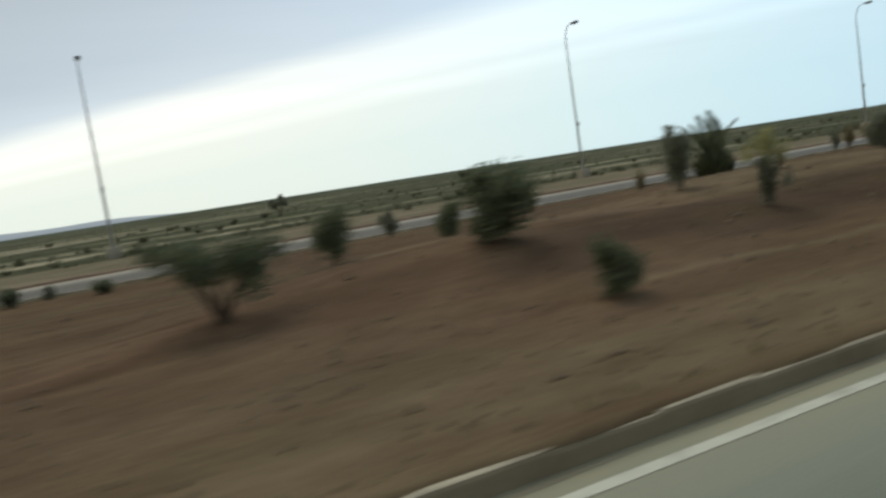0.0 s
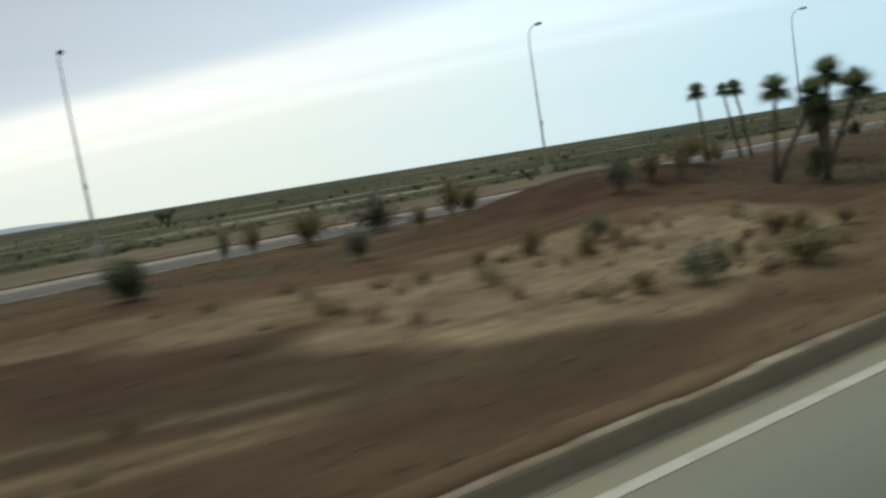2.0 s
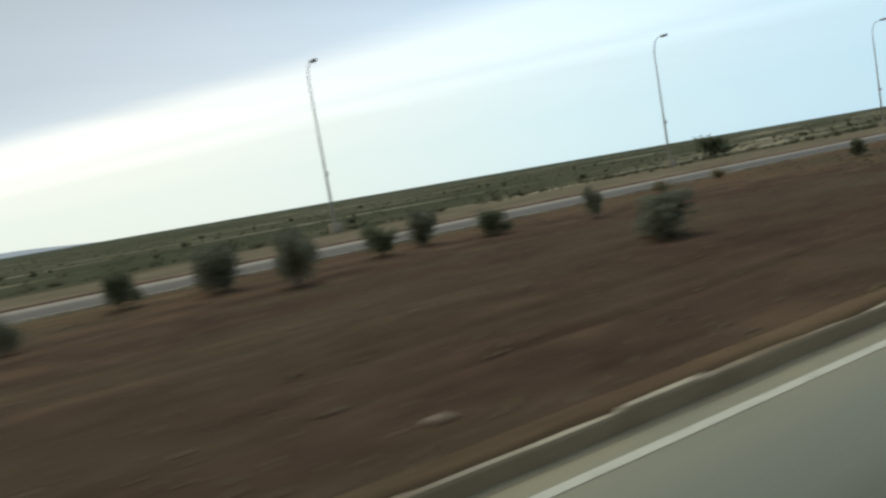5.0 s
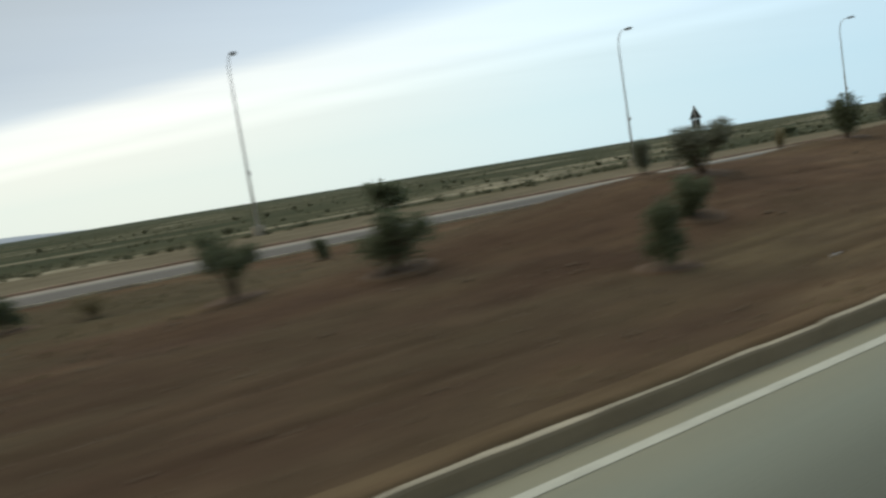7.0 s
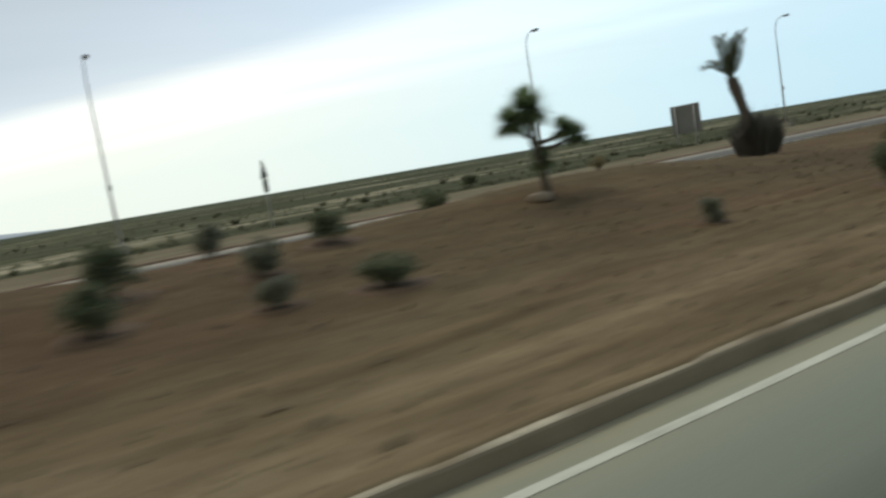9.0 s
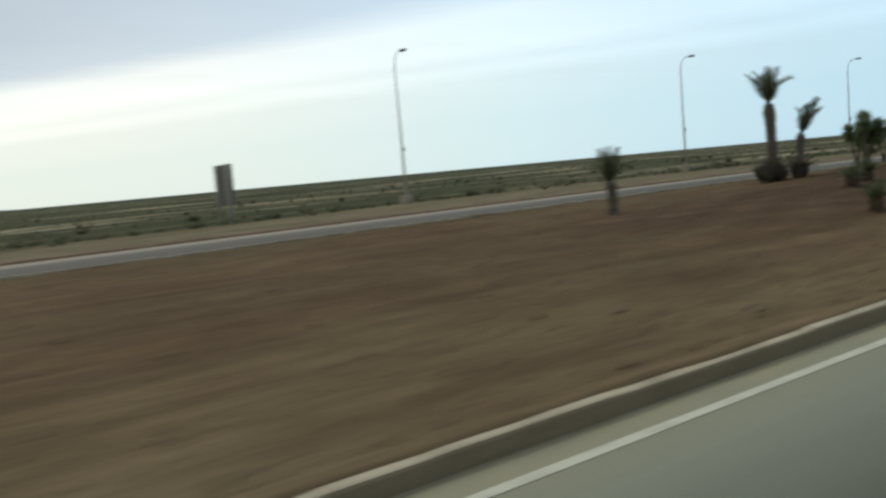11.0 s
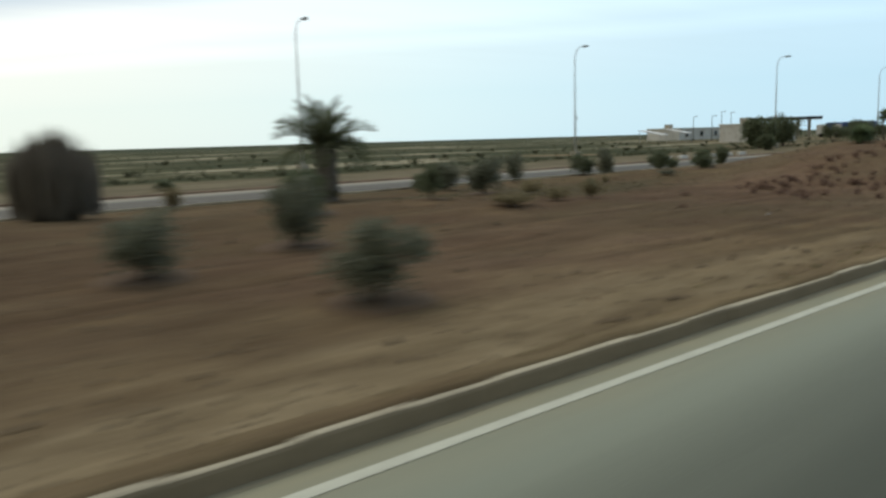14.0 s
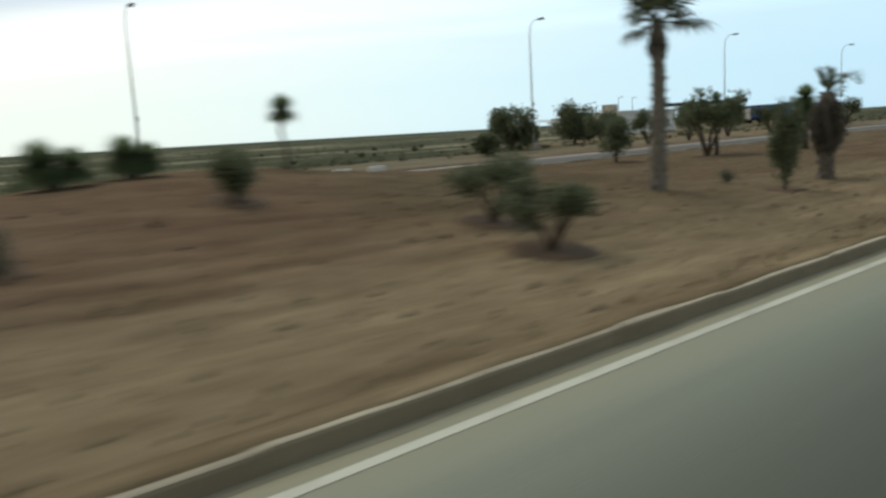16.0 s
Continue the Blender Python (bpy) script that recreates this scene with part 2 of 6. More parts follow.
def bark_material(name, dark, light):
    m = Nodes(name, 0.92)
    c = m.coord((1, 1, 0.6))
    n = m.noise(16, 6, 0.7, c)
    m.bump(n, 0.8, 0.03)
    return m.done(m.ramp(n, (0.3, dark), (0.7, light)))


EARTH = ground_material()
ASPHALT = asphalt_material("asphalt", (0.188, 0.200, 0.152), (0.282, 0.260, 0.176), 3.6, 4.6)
FAR_ASPHALT = asphalt_material("sun_bleached_asphalt", (0.258, 0.234, 0.188), (0.27, 0.225, 0.155), 31.0, 33.0)
LINE_PAINT = paint_material("road_paint", (0.56, 0.56, 0.45), 0.7, worn=(0.16, 0.15, 0.12), much=0.75)
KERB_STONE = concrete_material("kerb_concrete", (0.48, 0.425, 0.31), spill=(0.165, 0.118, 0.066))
CLOD = bark_material("dry_clod", (0.090, 0.064, 0.040), (0.200, 0.152, 0.096))
GUTTER_DUST = concrete_material("gutter_dust", (0.272, 0.246, 0.172), (0.195, 0.165, 0.108))
# darker copy of the kerb concrete, with the face's shade in its colour
KERB_FACE = concrete_material("shaded_kerb_face", (0.235, 0.193, 0.130), (0.150, 0.120, 0.078))
FAR_KERB = concrete_material("far_kerb_concrete", (0.30, 0.20, 0.14))
PALE_CONCRETE = concrete_material("pale_concrete", (0.46, 0.42, 0.34))
WHITE_WALL = concrete_material("white_render", (0.76, 0.76, 0.74), (0.50, 0.48, 0.44))
POLE = paint_material("galvanised_pole", (0.52, 0.53, 0.53), 0.5, 0.1, (0.28, 0.25, 0.20), 0.3)
LAMP_HEAD = paint_material("lamp_housing", (0.12, 0.125, 0.13), 0.45, 0.3)
LAMP_GLASS = paint_material("lamp_lens", (0.45, 0.46, 0.45), 0.2)
SIGN_BACK = paint_material("sign_back_metal", (0.09, 0.10, 0.10), 0.55, 0.4)
BOARD_BACK = paint_material("sign_board_back", (0.23, 0.235, 0.23), 0.55, 0.2)
SIGN_FACE = paint_material("sign_face_white", (0.7, 0.7, 0.68), 0.5)
SIGN_RED = paint_material("sign_face_red", (0.45, 0.03, 0.03), 0.5)
CANOPY_PAINT = paint_material("canopy_fascia", (0.05, 0.055, 0.075), 0.5)
BLUE_PAINT = paint_material("blue_vehicle_paint", (0.03, 0.09, 0.35), 0.35)
TYRE = paint_material("tyre_rubber", (0.02, 0.02, 0.02), 0.85)
DARK_GLASS = paint_material("dark_window_glass", (0.03, 0.035, 0.04), 0.1)
TRUNK = bark_material("palm_trunk", (0.090, 0.083, 0.072), (0.205, 0.188, 0.160))
GREY_TRUNK = bark_material("grey_palm_trunk", (0.135, 0.126, 0.110), (0.265, 0.250, 0.220))
STEM = bark_material("woody_stem", (0.055, 0.042, 0.030), (0.140, 0.110, 0.080))
YUCCA_STEM = bark_material("yucca_stem", (0.085, 0.075, 0.058), (0.165, 0.148, 0.115))
SUCKER = leaf_material("dry_sucker", (0.100, 0.098, 0.085), (0.175, 0.170, 0.145), 0.9)
THATCH = leaf_material("dry_thatch", (0.165, 0.150, 0.125), (0.275, 0.250, 0.210), 0.9)
BLOSSOM = leaf_material("yellow_green_blossom", (0.30, 0.29, 0.13), (0.48, 0.46, 0.22), 0.8)
FROND = leaf_material("palm_frond", (0.070, 0.085, 0.048), (0.163, 0.181, 0.103))
DEAD_FROND = leaf_material("dead_frond", (0.104, 0.096, 0.078), (0.195, 0.178, 0.143), 0.9)
YUCCA_LEAF = leaf_material("yucca_leaf", (0.120, 0.165, 0.085), (0.250, 0.315, 0.165))
BUSH_LEAF = leaf_material("shrub_leaf", (0.109, 0.132, 0.076), (0.196, 0.221, 0.129))
GREY_LEAF = leaf_material("grey_green_leaf", (0.151, 0.163, 0.113), (0.244, 0.255, 0.182))
PALE_LEAF = leaf_material("pale_dead_leaf", (0.30, 0.28, 0.20), (0.45, 0.42, 0.32), 0.8)
WEED_LEAF = leaf_material("dry_weed", (0.185, 0.160, 0.088), (0.340, 0.285, 0.160), 0.9)
WEED_COVER = leaf_material("low_weed", (0.096, 0.092, 0.053), (0.168, 0.152, 0.088), 0.9)
RUST_WEED = leaf_material("rusty_dry_weed", (0.158, 0.098, 0.074), (0.250, 0.163, 0.121), 0.9)
SCRUB = leaf_material("plain_scrub", (0.074, 0.080, 0.046), (0.140, 0.142, 0.084), 0.9)
PLASTIC = paint_material("white_plastic", (0.46, 0.43, 0.37), 0.4, much=0.1)
# the haze of distance is put into the hill's blue-grey colour
HILL = concrete_material("hazed_hill_rock", (0.40, 0.45, 0.50), (0.36, 0.41, 0.46))


# ---- mesh helpers ----
def mesh_from(name, verts, faces, mats, smooth=False, face_mats=None):
    me = bpy.data.meshes.new(name)
    me.from_pydata([tuple(v) for v in verts], [], faces)
    for m in (mats if isinstance(mats, (list, tuple)) else [mats]):
        me.materials.append(m)
    if face_mats is not None:
        me.polygons.foreach_set("material_index", face_mats)
    if smooth:
        me.polygons.foreach_set("use_smooth", [True] * len(me.polygons))
    me.update()
    return me


def part(name, data, parent, label="", m=None):
    """Links a mesh as one part under a thing, or under a part."""
    ob = new(name, data)
    ob.parent = parent
    if m is not None:
        ob.matrix_local = m
    if label:
        tagged(ob, label)
    return ob


def thing(name, label, category, x, y, z, turn=0, group="", size=(1, 1, 1)):
    ob = new(name)
    ob.empty_display_size = 0.2
    ob.matrix_basis = pose(x, y, z, 0, 0, turn) @ Matrix.Diagonal((*size, 1))
    return tagged(ob, label, category, group)


def box(bm, x0, y0, z0, x1, y1, z1, bevel=0.0):
    r = bmesh.ops.create_cube(bm, size=1, matrix=Matrix.Translation(((x0 + x1) / 2, (y0 + y1) / 2, (z0 + z1) / 2)) @ Matrix.Diagonal((x1 - x0, y1 - y0, z1 - z0, 1)))
    if bevel:
        edges = list({e for v in r["verts"] for e in v.link_edges})
        bmesh.ops.bevel(bm, geom=edges, offset=bevel, segments=2, affect="EDGES")


def bm_mesh(name, bm, mat, smooth=False):
    me = bpy.data.meshes.new(name)
    bm.to_mesh(me)
    bm.free()
    me.materials.append(mat)
    if smooth:
        me.polygons.foreach_set("use_smooth", [True] * len(me.polygons))
    return me


def box_mesh(name, mat, *sizes, bevel=0.01):
    bm = bmesh.new()
    for s in sizes:
        box(bm, *s, bevel=bevel)
    return bm_mesh(name, bm, mat)


def tube(points, radii, sides=8, cap=True):
    """Verts and faces of a tube along points."""
    verts, faces = [], []
    pts = [Vector(p) for p in points]
    for i, p in enumerate(pts):
        d = (pts[min(i + 1, len(pts) - 1)] - pts[max(i - 1, 0)]).normalized()
        a = d.cross(Vector((0.3, 1, 0.1))).normalized()
        b = d.cross(a)
        for k in range(sides):
            w = 2 * math.pi * k / sides
            verts.append(p + (a * math.cos(w) + b * math.sin(w)) * radii[i])
    for i in range(len(pts) - 1):
        for k in range(sides):
            k2 = (k + 1) % sides
            faces.append((i * sides + k, i * sides + k2, (i + 1) * sides + k2, (i + 1) * sides + k))
    if cap:
        faces.append(tuple(range(sides))[::-1])
        faces.append(tuple((len(pts) - 1) * sides + k for k in range(sides)))
    return verts, faces


def join(chunks):
    verts, faces = [], []
    for v, f in chunks:
        n = len(verts)
        verts += v
        faces += [tuple(i + n for i in q) for q in f]
    return verts, faces


# ---- ground ----
MOUNDS = [(5, 12.5, 5, 3, 0.55), (15.5, 14.5, 7, 4.5, 0.72), (26, 14, 5, 4, 0.5), (36, 12.5, 4.5, 3, 0.35), (39.5, 17.3, 4.6, 3.2, 0.95), (45.5, 16.5, 4.5, 3.5, 0.32), (52, 18, 6, 4, 0.36), (56.5, 11.2, 4.6, 2.5, 0.74), (51.2, 12.2, 3.0, 2.2, 0.42),
          (115, 14.6, 7, 4, 0.95), (127, 16.5, 7, 4.5, 0.84), (134, 18.5, 5, 4, 0.48), (140.5, 17, 6, 3.8, 0.46), (151, 18.5, 8, 4, 0.98), (200, 14.5, 9, 4, 0.3), (208, 19.5, 5, 3, 0.35), (223, 19.5, 7, 4, 0.92), (239, 16.5, 8, 4, 0.3), (257, 21.5, 6, 2.5, 0.25),
          (262, 13.5, 5.5, 4.6, 0.85), (261.5, 9.3, 3.2, 2.0, 0.26), (271, 17, 7, 5, 1.3), (282, 18, 5, 4, 0.6)]


def rut_tracks():
    """Wheel tracks along the median: start, end, y at both ends, sway, wave, phase, half width."""
    rnd = random.Random(41)
    tracks = []
    for _ in range(34):
        x0 = rnd.uniform(-40, 310)
        ya = 5.5 + 7.5 * rnd.random() ** 1.4
        yb = ya + rnd.gauss(0, 0.7)
        length, sway, wave, ph = rnd.uniform(12, 45), rnd.uniform(0.05, 0.3), rnd.uniform(5, 11), rnd.uniform(0, 6)
        wide = rnd.choice((0.15, 0.2, 0.3, 0.42))
        tracks.append((x0, x0 + length, ya, yb, sway, wave, ph, wide))
        if wide < 0.25:
            tracks.append((x0 + rnd.uniform(-2, 2), x0 + length + rnd.uniform(-3, 3), ya + 1.5, yb + 1.5, sway, wave, ph, wide))
    # tracks of cars that turned off across the earth
    tracks += [(10, 24, 9.8, 6.3, 0.35, 4.0, 1.0, 0.17), (11, 25, 10.6, 7.0, 0.35, 4.0, 1.0, 0.17), (9, 23, 7.4, 7.9, 0.5, 5.0, 2.2, 0.17), (10, 25, 8.5, 9.2, 0.5, 5.0, 2.2, 0.17), (15, 30, 6.0, 8.4, 0.3, 6.0, 0.4, 0.2)]
    return tracks


TRACKS = rut_tracks()


def ruts(x, y):
    """How far a point lies in a wheel track (negative: bottom, positive: ridge beside it)."""
    v = 0 * x
    for x0, x1, ya, yb, sway, wave, ph, wide in TRACKS:
        f = np.clip((x - x0) / (x1 - x0), 0, 1)
        c = ya + (yb - ya) * f + sway * np.sin(x / wave + ph) + 0.05 * np.sin(x * 0.9 + 3 * ph)
        ends = np.clip((x - x0) / 4, 0, 1) * np.clip((x1 - x) / 4, 0, 1) * (0.6 + 0.4 * np.sin(0.7 * x + 5 * ph) * np.sin(0.23 * x + ph))
        d = (y - c) / wide
        v = v + ends * (0.8 * np.exp(-((np.abs(d) - 1.7) / 0.8) ** 2) - np.exp(-d ** 2))
    return np.clip(v, -1.2, 1.2)


def height(x, y):
    """Height of the ground at x, y (numbers or arrays)."""
    s = np.clip((y - 4.9) / 7, 0, 1)
    z = 0.15 + 0.18 * s * s * (3 - 2 * s)
    fade = np.clip((y - 5.0) / 4, 0, 1) * np.clip((25.0 - y) / 3, 0, 1)
    for mx, my, sx, sy, h in MOUNDS:
        z = z + h * fade * np.exp(-((x - mx) / sx) ** 2 - ((y - my) / sy) ** 2)
    z = z + fade * (0.03 * np.sin(0.31 * x + 1.3 * y) * np.sin(0.17 * x - 0.8 * y) + 0.015 * np.sin(1.3 * x + 0.7 * y + 2 * np.sin(1.1 * y)))
    far = np.clip((y - 44) / 60, 0, 1)
    z = z + far * (0.12 * np.sin(0.045 * x + 0.5) * np.sin(0.06 * y) + 0.08 * np.sin(0.11 * x + 0.07 * y))
    return z


SANDY = [(32.6, 9.5, 4.4, 2.6, 1.0), (28.9, 11.2, 3.0, 1.1, 0.8), (36.2, 9.9, 1.7, 2.0, 0.65), (25.5, 11.9, 3.0, 0.6, 0.5), (229.5, 5.5, 3.2, 0.7, 0.6), (52.8, 9.8, 3.4, 2.2, 0.5), (57.3, 10.6, 2.4, 1.7, 0.85), (55.8, 7.7, 3.0, 1.4, 0.7), (58.6, 8.7, 1.8, 1.0, 0.5), (63.6, 10.5, 1.3, 0.8, 0.7), (60.8, 10.8, 1.3, 1.2, 0.5), (17.5, 6.6, 4.5, 0.9, 0.28), (14, 13.6, 9, 1.4, 0.28), (223.5, 5.4, 3.0, 0.55, 0.5), (56.8, 11.4, 2.8, 1.2, 0.6),
         (4.5, 6.0, 5.0, 1.0, 0.2), (127, 6.8, 10, 1.6, 0.38), (236, 6.2, 7, 0.8, 0.4), (268, 7.0, 9, 1.8, 0.48), (284, 8.5, 16, 3.5, 0.30), (257.5, 7.6, 5.5, 2.6, 0.42)]
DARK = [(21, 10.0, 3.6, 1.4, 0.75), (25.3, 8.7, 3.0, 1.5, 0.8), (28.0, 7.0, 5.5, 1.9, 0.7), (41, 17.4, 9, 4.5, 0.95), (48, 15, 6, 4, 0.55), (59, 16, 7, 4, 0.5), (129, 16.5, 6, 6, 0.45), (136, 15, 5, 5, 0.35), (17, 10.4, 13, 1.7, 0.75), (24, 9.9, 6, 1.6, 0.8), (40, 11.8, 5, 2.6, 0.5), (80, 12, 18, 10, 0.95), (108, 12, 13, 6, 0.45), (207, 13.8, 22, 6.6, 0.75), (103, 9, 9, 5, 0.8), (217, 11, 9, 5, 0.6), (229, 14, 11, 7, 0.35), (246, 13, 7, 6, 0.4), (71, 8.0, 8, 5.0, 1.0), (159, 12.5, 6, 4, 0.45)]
WEEDY = [(44, 12.5, 4, 3.0, 0.5), (29, 19, 6, 3.5, 0.7), (55, 16, 6, 4, 0.5), (63, 21, 8, 3, 0.6), (102, 20, 6, 4, 0.6), (97.5, 14.5, 3.5, 3.0, 0.45), (156, 13.5, 6, 4, 0.35), (143, 13.5, 6, 4, 0.3),
         (213, 12.5, 4, 2.5, 0.7), (247, 18.5, 7, 3.0, 0.7), (276, 12, 4, 2, 0.25)]


# how pale and sandy the soil is along the road
TAN_X = (-30, 20, 45, 60, 85, 110, 132, 148, 166, 186, 234, 241, 250, 255, 262, 268, 330)
TAN = (0.0, 0.02, 0.18, 0.16, 0.02, 0.06, 0.30, 0.32, 0.26, 0.12, 0.36, 0.20, 0.22, 0.36, 0.36, 0.32, 0.40)
# how much more so beside the kerb
NEAR_X = (-30, 0, 10, 20, 26, 33, 56, 64, 104, 114, 130, 150, 185, 203, 210, 220, 230, 245, 256, 275, 330)
NEAR = (0.5, 0.42, 0.20, 0.45, 0.10, 0.44, 0.46, 0.05, 0.10, 0.56, 0.62, 0.64, 0.52, 0.58, 0.20, 0.16, 0.60, 0.62, 0.92, 0.92, 0.7)


# dry pinkish soil
ROSY = [(252, 12, 11, 5.5, 0.85), (266, 13, 8, 5, 0.6), (14, 13.8, 11, 2.0, 0.35), (2, 10, 7, 3.5, 0.5), (236, 11, 6, 4, 0.5), (118, 11, 7, 4, 0.45), (46, 11.5, 8, 3, 0.4)]

# bare pale ground beside the far road
PALE = [(287, 52, 4, 6, 0.9), (340, 46, 32, 8, 0.8), (330, 36, 26, 3, 0.7), (390, 75, 40, 25, 0.6)]


# pale dust thrown up where cars turned on the dark soil: stations, their y, half width, strength
DUSTY = [((13, 19, 21.7, 23.0, 23.5), (6.6, 7.5, 8.5, 9.5, 10.5), 0.13, 0.9), ((12, 18.6, 21.4, 22.7, 23.1), (7.0, 7.9, 8.8, 9.7, 10.6), 0.11, 0.7), ((16, 21, 22.7, 24.0, 24.5), (6.3, 7.2, 8.2, 9.4, 10.4), 0.14, 0.9), ((15, 20.6, 22.4, 23.7), (6.7, 7.6, 8.5, 9.5), 0.10, 0.6),
         ((21.8, 23.5, 25.5, 27.5), (8.8, 8.0, 7.45, 7.2), 0.13, 0.85), ((22.4, 24.5, 26.2, 28.0), (9.3, 8.5, 8.0, 7.8), 0.10, 0.7), ((22.0, 24.0, 25.6, 27.2), (8.4, 7.5, 7.1, 6.8), 0.12, 0.6), ((8, 16, 22, 25), (6.0, 6.1, 6.6, 6.4), 0.25, 0.55), ((9, 15, 21, 24), (5.6, 5.7, 6.0, 5.8), 0.14, 0.5),
         ((5, 12, 18, 22), (8.6, 8.0, 7.9, 8.3), 0.12, 0.5)]


def dusty(x, y):
    v = 0 * x
    for xs, ys, wide, a in DUSTY:
        c = np.interp(x, xs, ys) + 0.06 * np.sin(1.7 * x + 9 * wide)
        v = np.maximum(v, a * np.exp(-((y - c) / wide) ** 2) * np.clip((x - xs[0]) / 1.0, 0, 1) * np.clip((xs[-1] - x) / 1.0, 0, 1))
    return v


def patches(x, y, spots, soft=0.55):
    v = 0 * x
    for px, py, sx, sy, a in spots:
        wob = 0.25 * np.sin(1.7 * x + 2.1 * y) + 0.2 * np.sin(3.1 * y - 1.3 * x)
        d = ((x - px) / sx) ** 2 + ((y - py) / sy) ** 2 + wob
        v = np.maximum(v, a * np.clip((1.25 - d) / soft, 0, 1))
    return v


def spread(lo, hi, first, grow):
    out, step = [lo], first
    while out[-1] < hi:
        out.append(out[-1] + step)
        step *= grow
    return out


def build_ground():
    xs = sorted([-x for x in spread(30, 4200, 2, 1.25)][1:] + list(np.arange(-30, 330, 0.42)) + spread(330, 4700, 2, 1.2))
    ys = sorted([-y for y in spread(7, 1500, 3, 1.4)] + [-6.4, -6.2, 0.0, 4.7, 4.85] + list(np.arange(4.91, 10.9, 0.1)) + list(np.arange(10.95, 13.0, 0.15)) + list(np.arange(13.0, 25.2, 0.33)) + [25.25, 25.4, 29, 32.2, 32.35] + list(np.arange(33, 60, 1.0)) + spread(60, 4600, 1.5, 1.1))
    X, Y = np.meshgrid(np.array(xs), np.array(ys))
    rut = ruts(X, Y) * np.clip((Y - 5.2) / 0.5, 0, 1) * (Y < 24)
    Z = height(X, Y) + 0.018 * rut
    Z = np.where((Y < 4.88) & (Y > -6.3), -0.06, Z)
    Z = np.where(Y <= -6.3, -0.02, Z)
    Z = np.where((Y > 25.3) & (Y < 32.3), 0.24, Z)
    Z = Z + np.where((Y >= 32.3) & (Y < 48), 0.12 * np.clip((Y - 32) / 5, 0, 1), 0) + np.where(Y >= 48, 0.12, 0)
    nx, ny = len(xs), len(ys)
    idx = np.arange(nx * ny).reshape(ny, nx)
    faces = np.stack([idx[:-1, :-1], idx[:-1, 1:], idx[1:, 1:], idx[1:, :-1]], -1).reshape(-1, 4)
    bare = patches(X, Y, PALE)
    me = bpy.data.meshes.new("ground")
    me.from_pydata(np.stack([X, Y, Z], -1).reshape(-1, 3), [], faces)
    me.polygons.foreach_set("use_smooth", [True] * len(me.polygons))
    verge = 0.92 * np.clip((Y - 31) / 1.0, 0, 1) * np.clip((41.8 + 1.0 * np.sin(X * 0.07) + 0.8 * np.sin(X * 0.31 + Y) - Y) / 2.0, 0, 1)
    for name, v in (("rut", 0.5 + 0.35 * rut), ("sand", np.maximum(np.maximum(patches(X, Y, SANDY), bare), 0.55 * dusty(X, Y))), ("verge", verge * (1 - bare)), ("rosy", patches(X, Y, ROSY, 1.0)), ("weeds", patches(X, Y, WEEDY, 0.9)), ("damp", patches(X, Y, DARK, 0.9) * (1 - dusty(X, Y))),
                    ("tan", np.where(Y < 4, 0.3, np.clip(np.interp(X, TAN_X, TAN) + np.interp(X, NEAR_X, NEAR) * np.clip((10.0 - Y) / 4.0, 0, 1) + dusty(X, Y), 0, 1))),
                    ("plain", np.clip((-14 - Y + np.sin(X * 0.09)) / 3, 0, 1) + (1 - bare) * np.clip((Y - 39.9 - 1.0 * np.sin(X * 0.07) - 0.8 * np.sin(X * 0.31 + Y)) / 2.0, 0, 1)), ("far", np.clip((np.abs(Y) - 250) / 250, 0, 1))):
        me.attributes.new(name, "FLOAT", "POINT").data.foreach_set("value", v.reshape(-1).astype(np.float32))
    me.materials.append(EARTH)
    me.update()
    tagged(new("ground", me), "dry red-brown earth running out to a scrub plain", "ground", kind="structure")


build_ground()


def strip(name, y0, y1, z, mat, label, category, x0=-300, x1=900, crown=0.0):
    xs = np.linspace(x0, x1, 121)
    ysr = np.linspace(y0, y1, 9)
    verts = [(x, y, z + crown * (1 - ((y - (y0 + y1) / 2) / ((y1 - y0) / 2)) ** 2)) for y in ysr for x in xs]
    faces = [(j * 121 + i, j * 121 + i + 1, (j + 1) * 121 + i + 1, (j + 1) * 121 + i) for j in range(8) for i in range(120)]
    return tagged(new(name, mesh_from(name, verts, faces, mat, True)), label, category, kind="structure")


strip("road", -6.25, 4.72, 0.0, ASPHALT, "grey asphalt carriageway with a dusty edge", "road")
strip("far_road", 25.32, 32.28, 0.30, FAR_ASPHALT, "pale sun-bleached asphalt of the opposite carriageway", "road", crown=0.03)


# y of the line along the road, bent to fit the camera's view
LINE_X = (-60, 10, 20, 60, 130, 140, 150, 195, 206, 255, 270, 300, 430)
LINE_Y = (4.335, 4.335, 4.27, 4.30, 4.27, 4.215, 4.27, 4.22, 4.28, 4.285, 4.37, 4.37, 4.37)


def edge_line(name, width, z, x0, x1, seed):
    rnd = random.Random(seed)
    verts, faces = [], []
    x = x0
    while x < x1:
        n = len(verts)
        ln = 2.0
        w0, w1 = width * rnd.uniform(0.92, 1.05), width * rnd.uniform(0.92, 1.05)
        y0, y1 = float(np.interp(x, LINE_X, LINE_Y)), float(np.interp(x + ln, LINE_X, LINE_Y))
        verts += [(x, y0 - w0 / 2, z), (x + ln, y1 - w1 / 2, z), (x + ln, y1 + w1 / 2, z), (x, y0 + w0 / 2, z)]
        faces.append((n, n + 1, n + 2, n + 3))
        x += ln
    return tagged(new(name, mesh_from(name, verts, faces, LINE_PAINT)), "worn white painted edge line on the asphalt", "road marking", kind="structure")


edge_line("road_marking", 0.13, 0.005, -60, 420, 3)


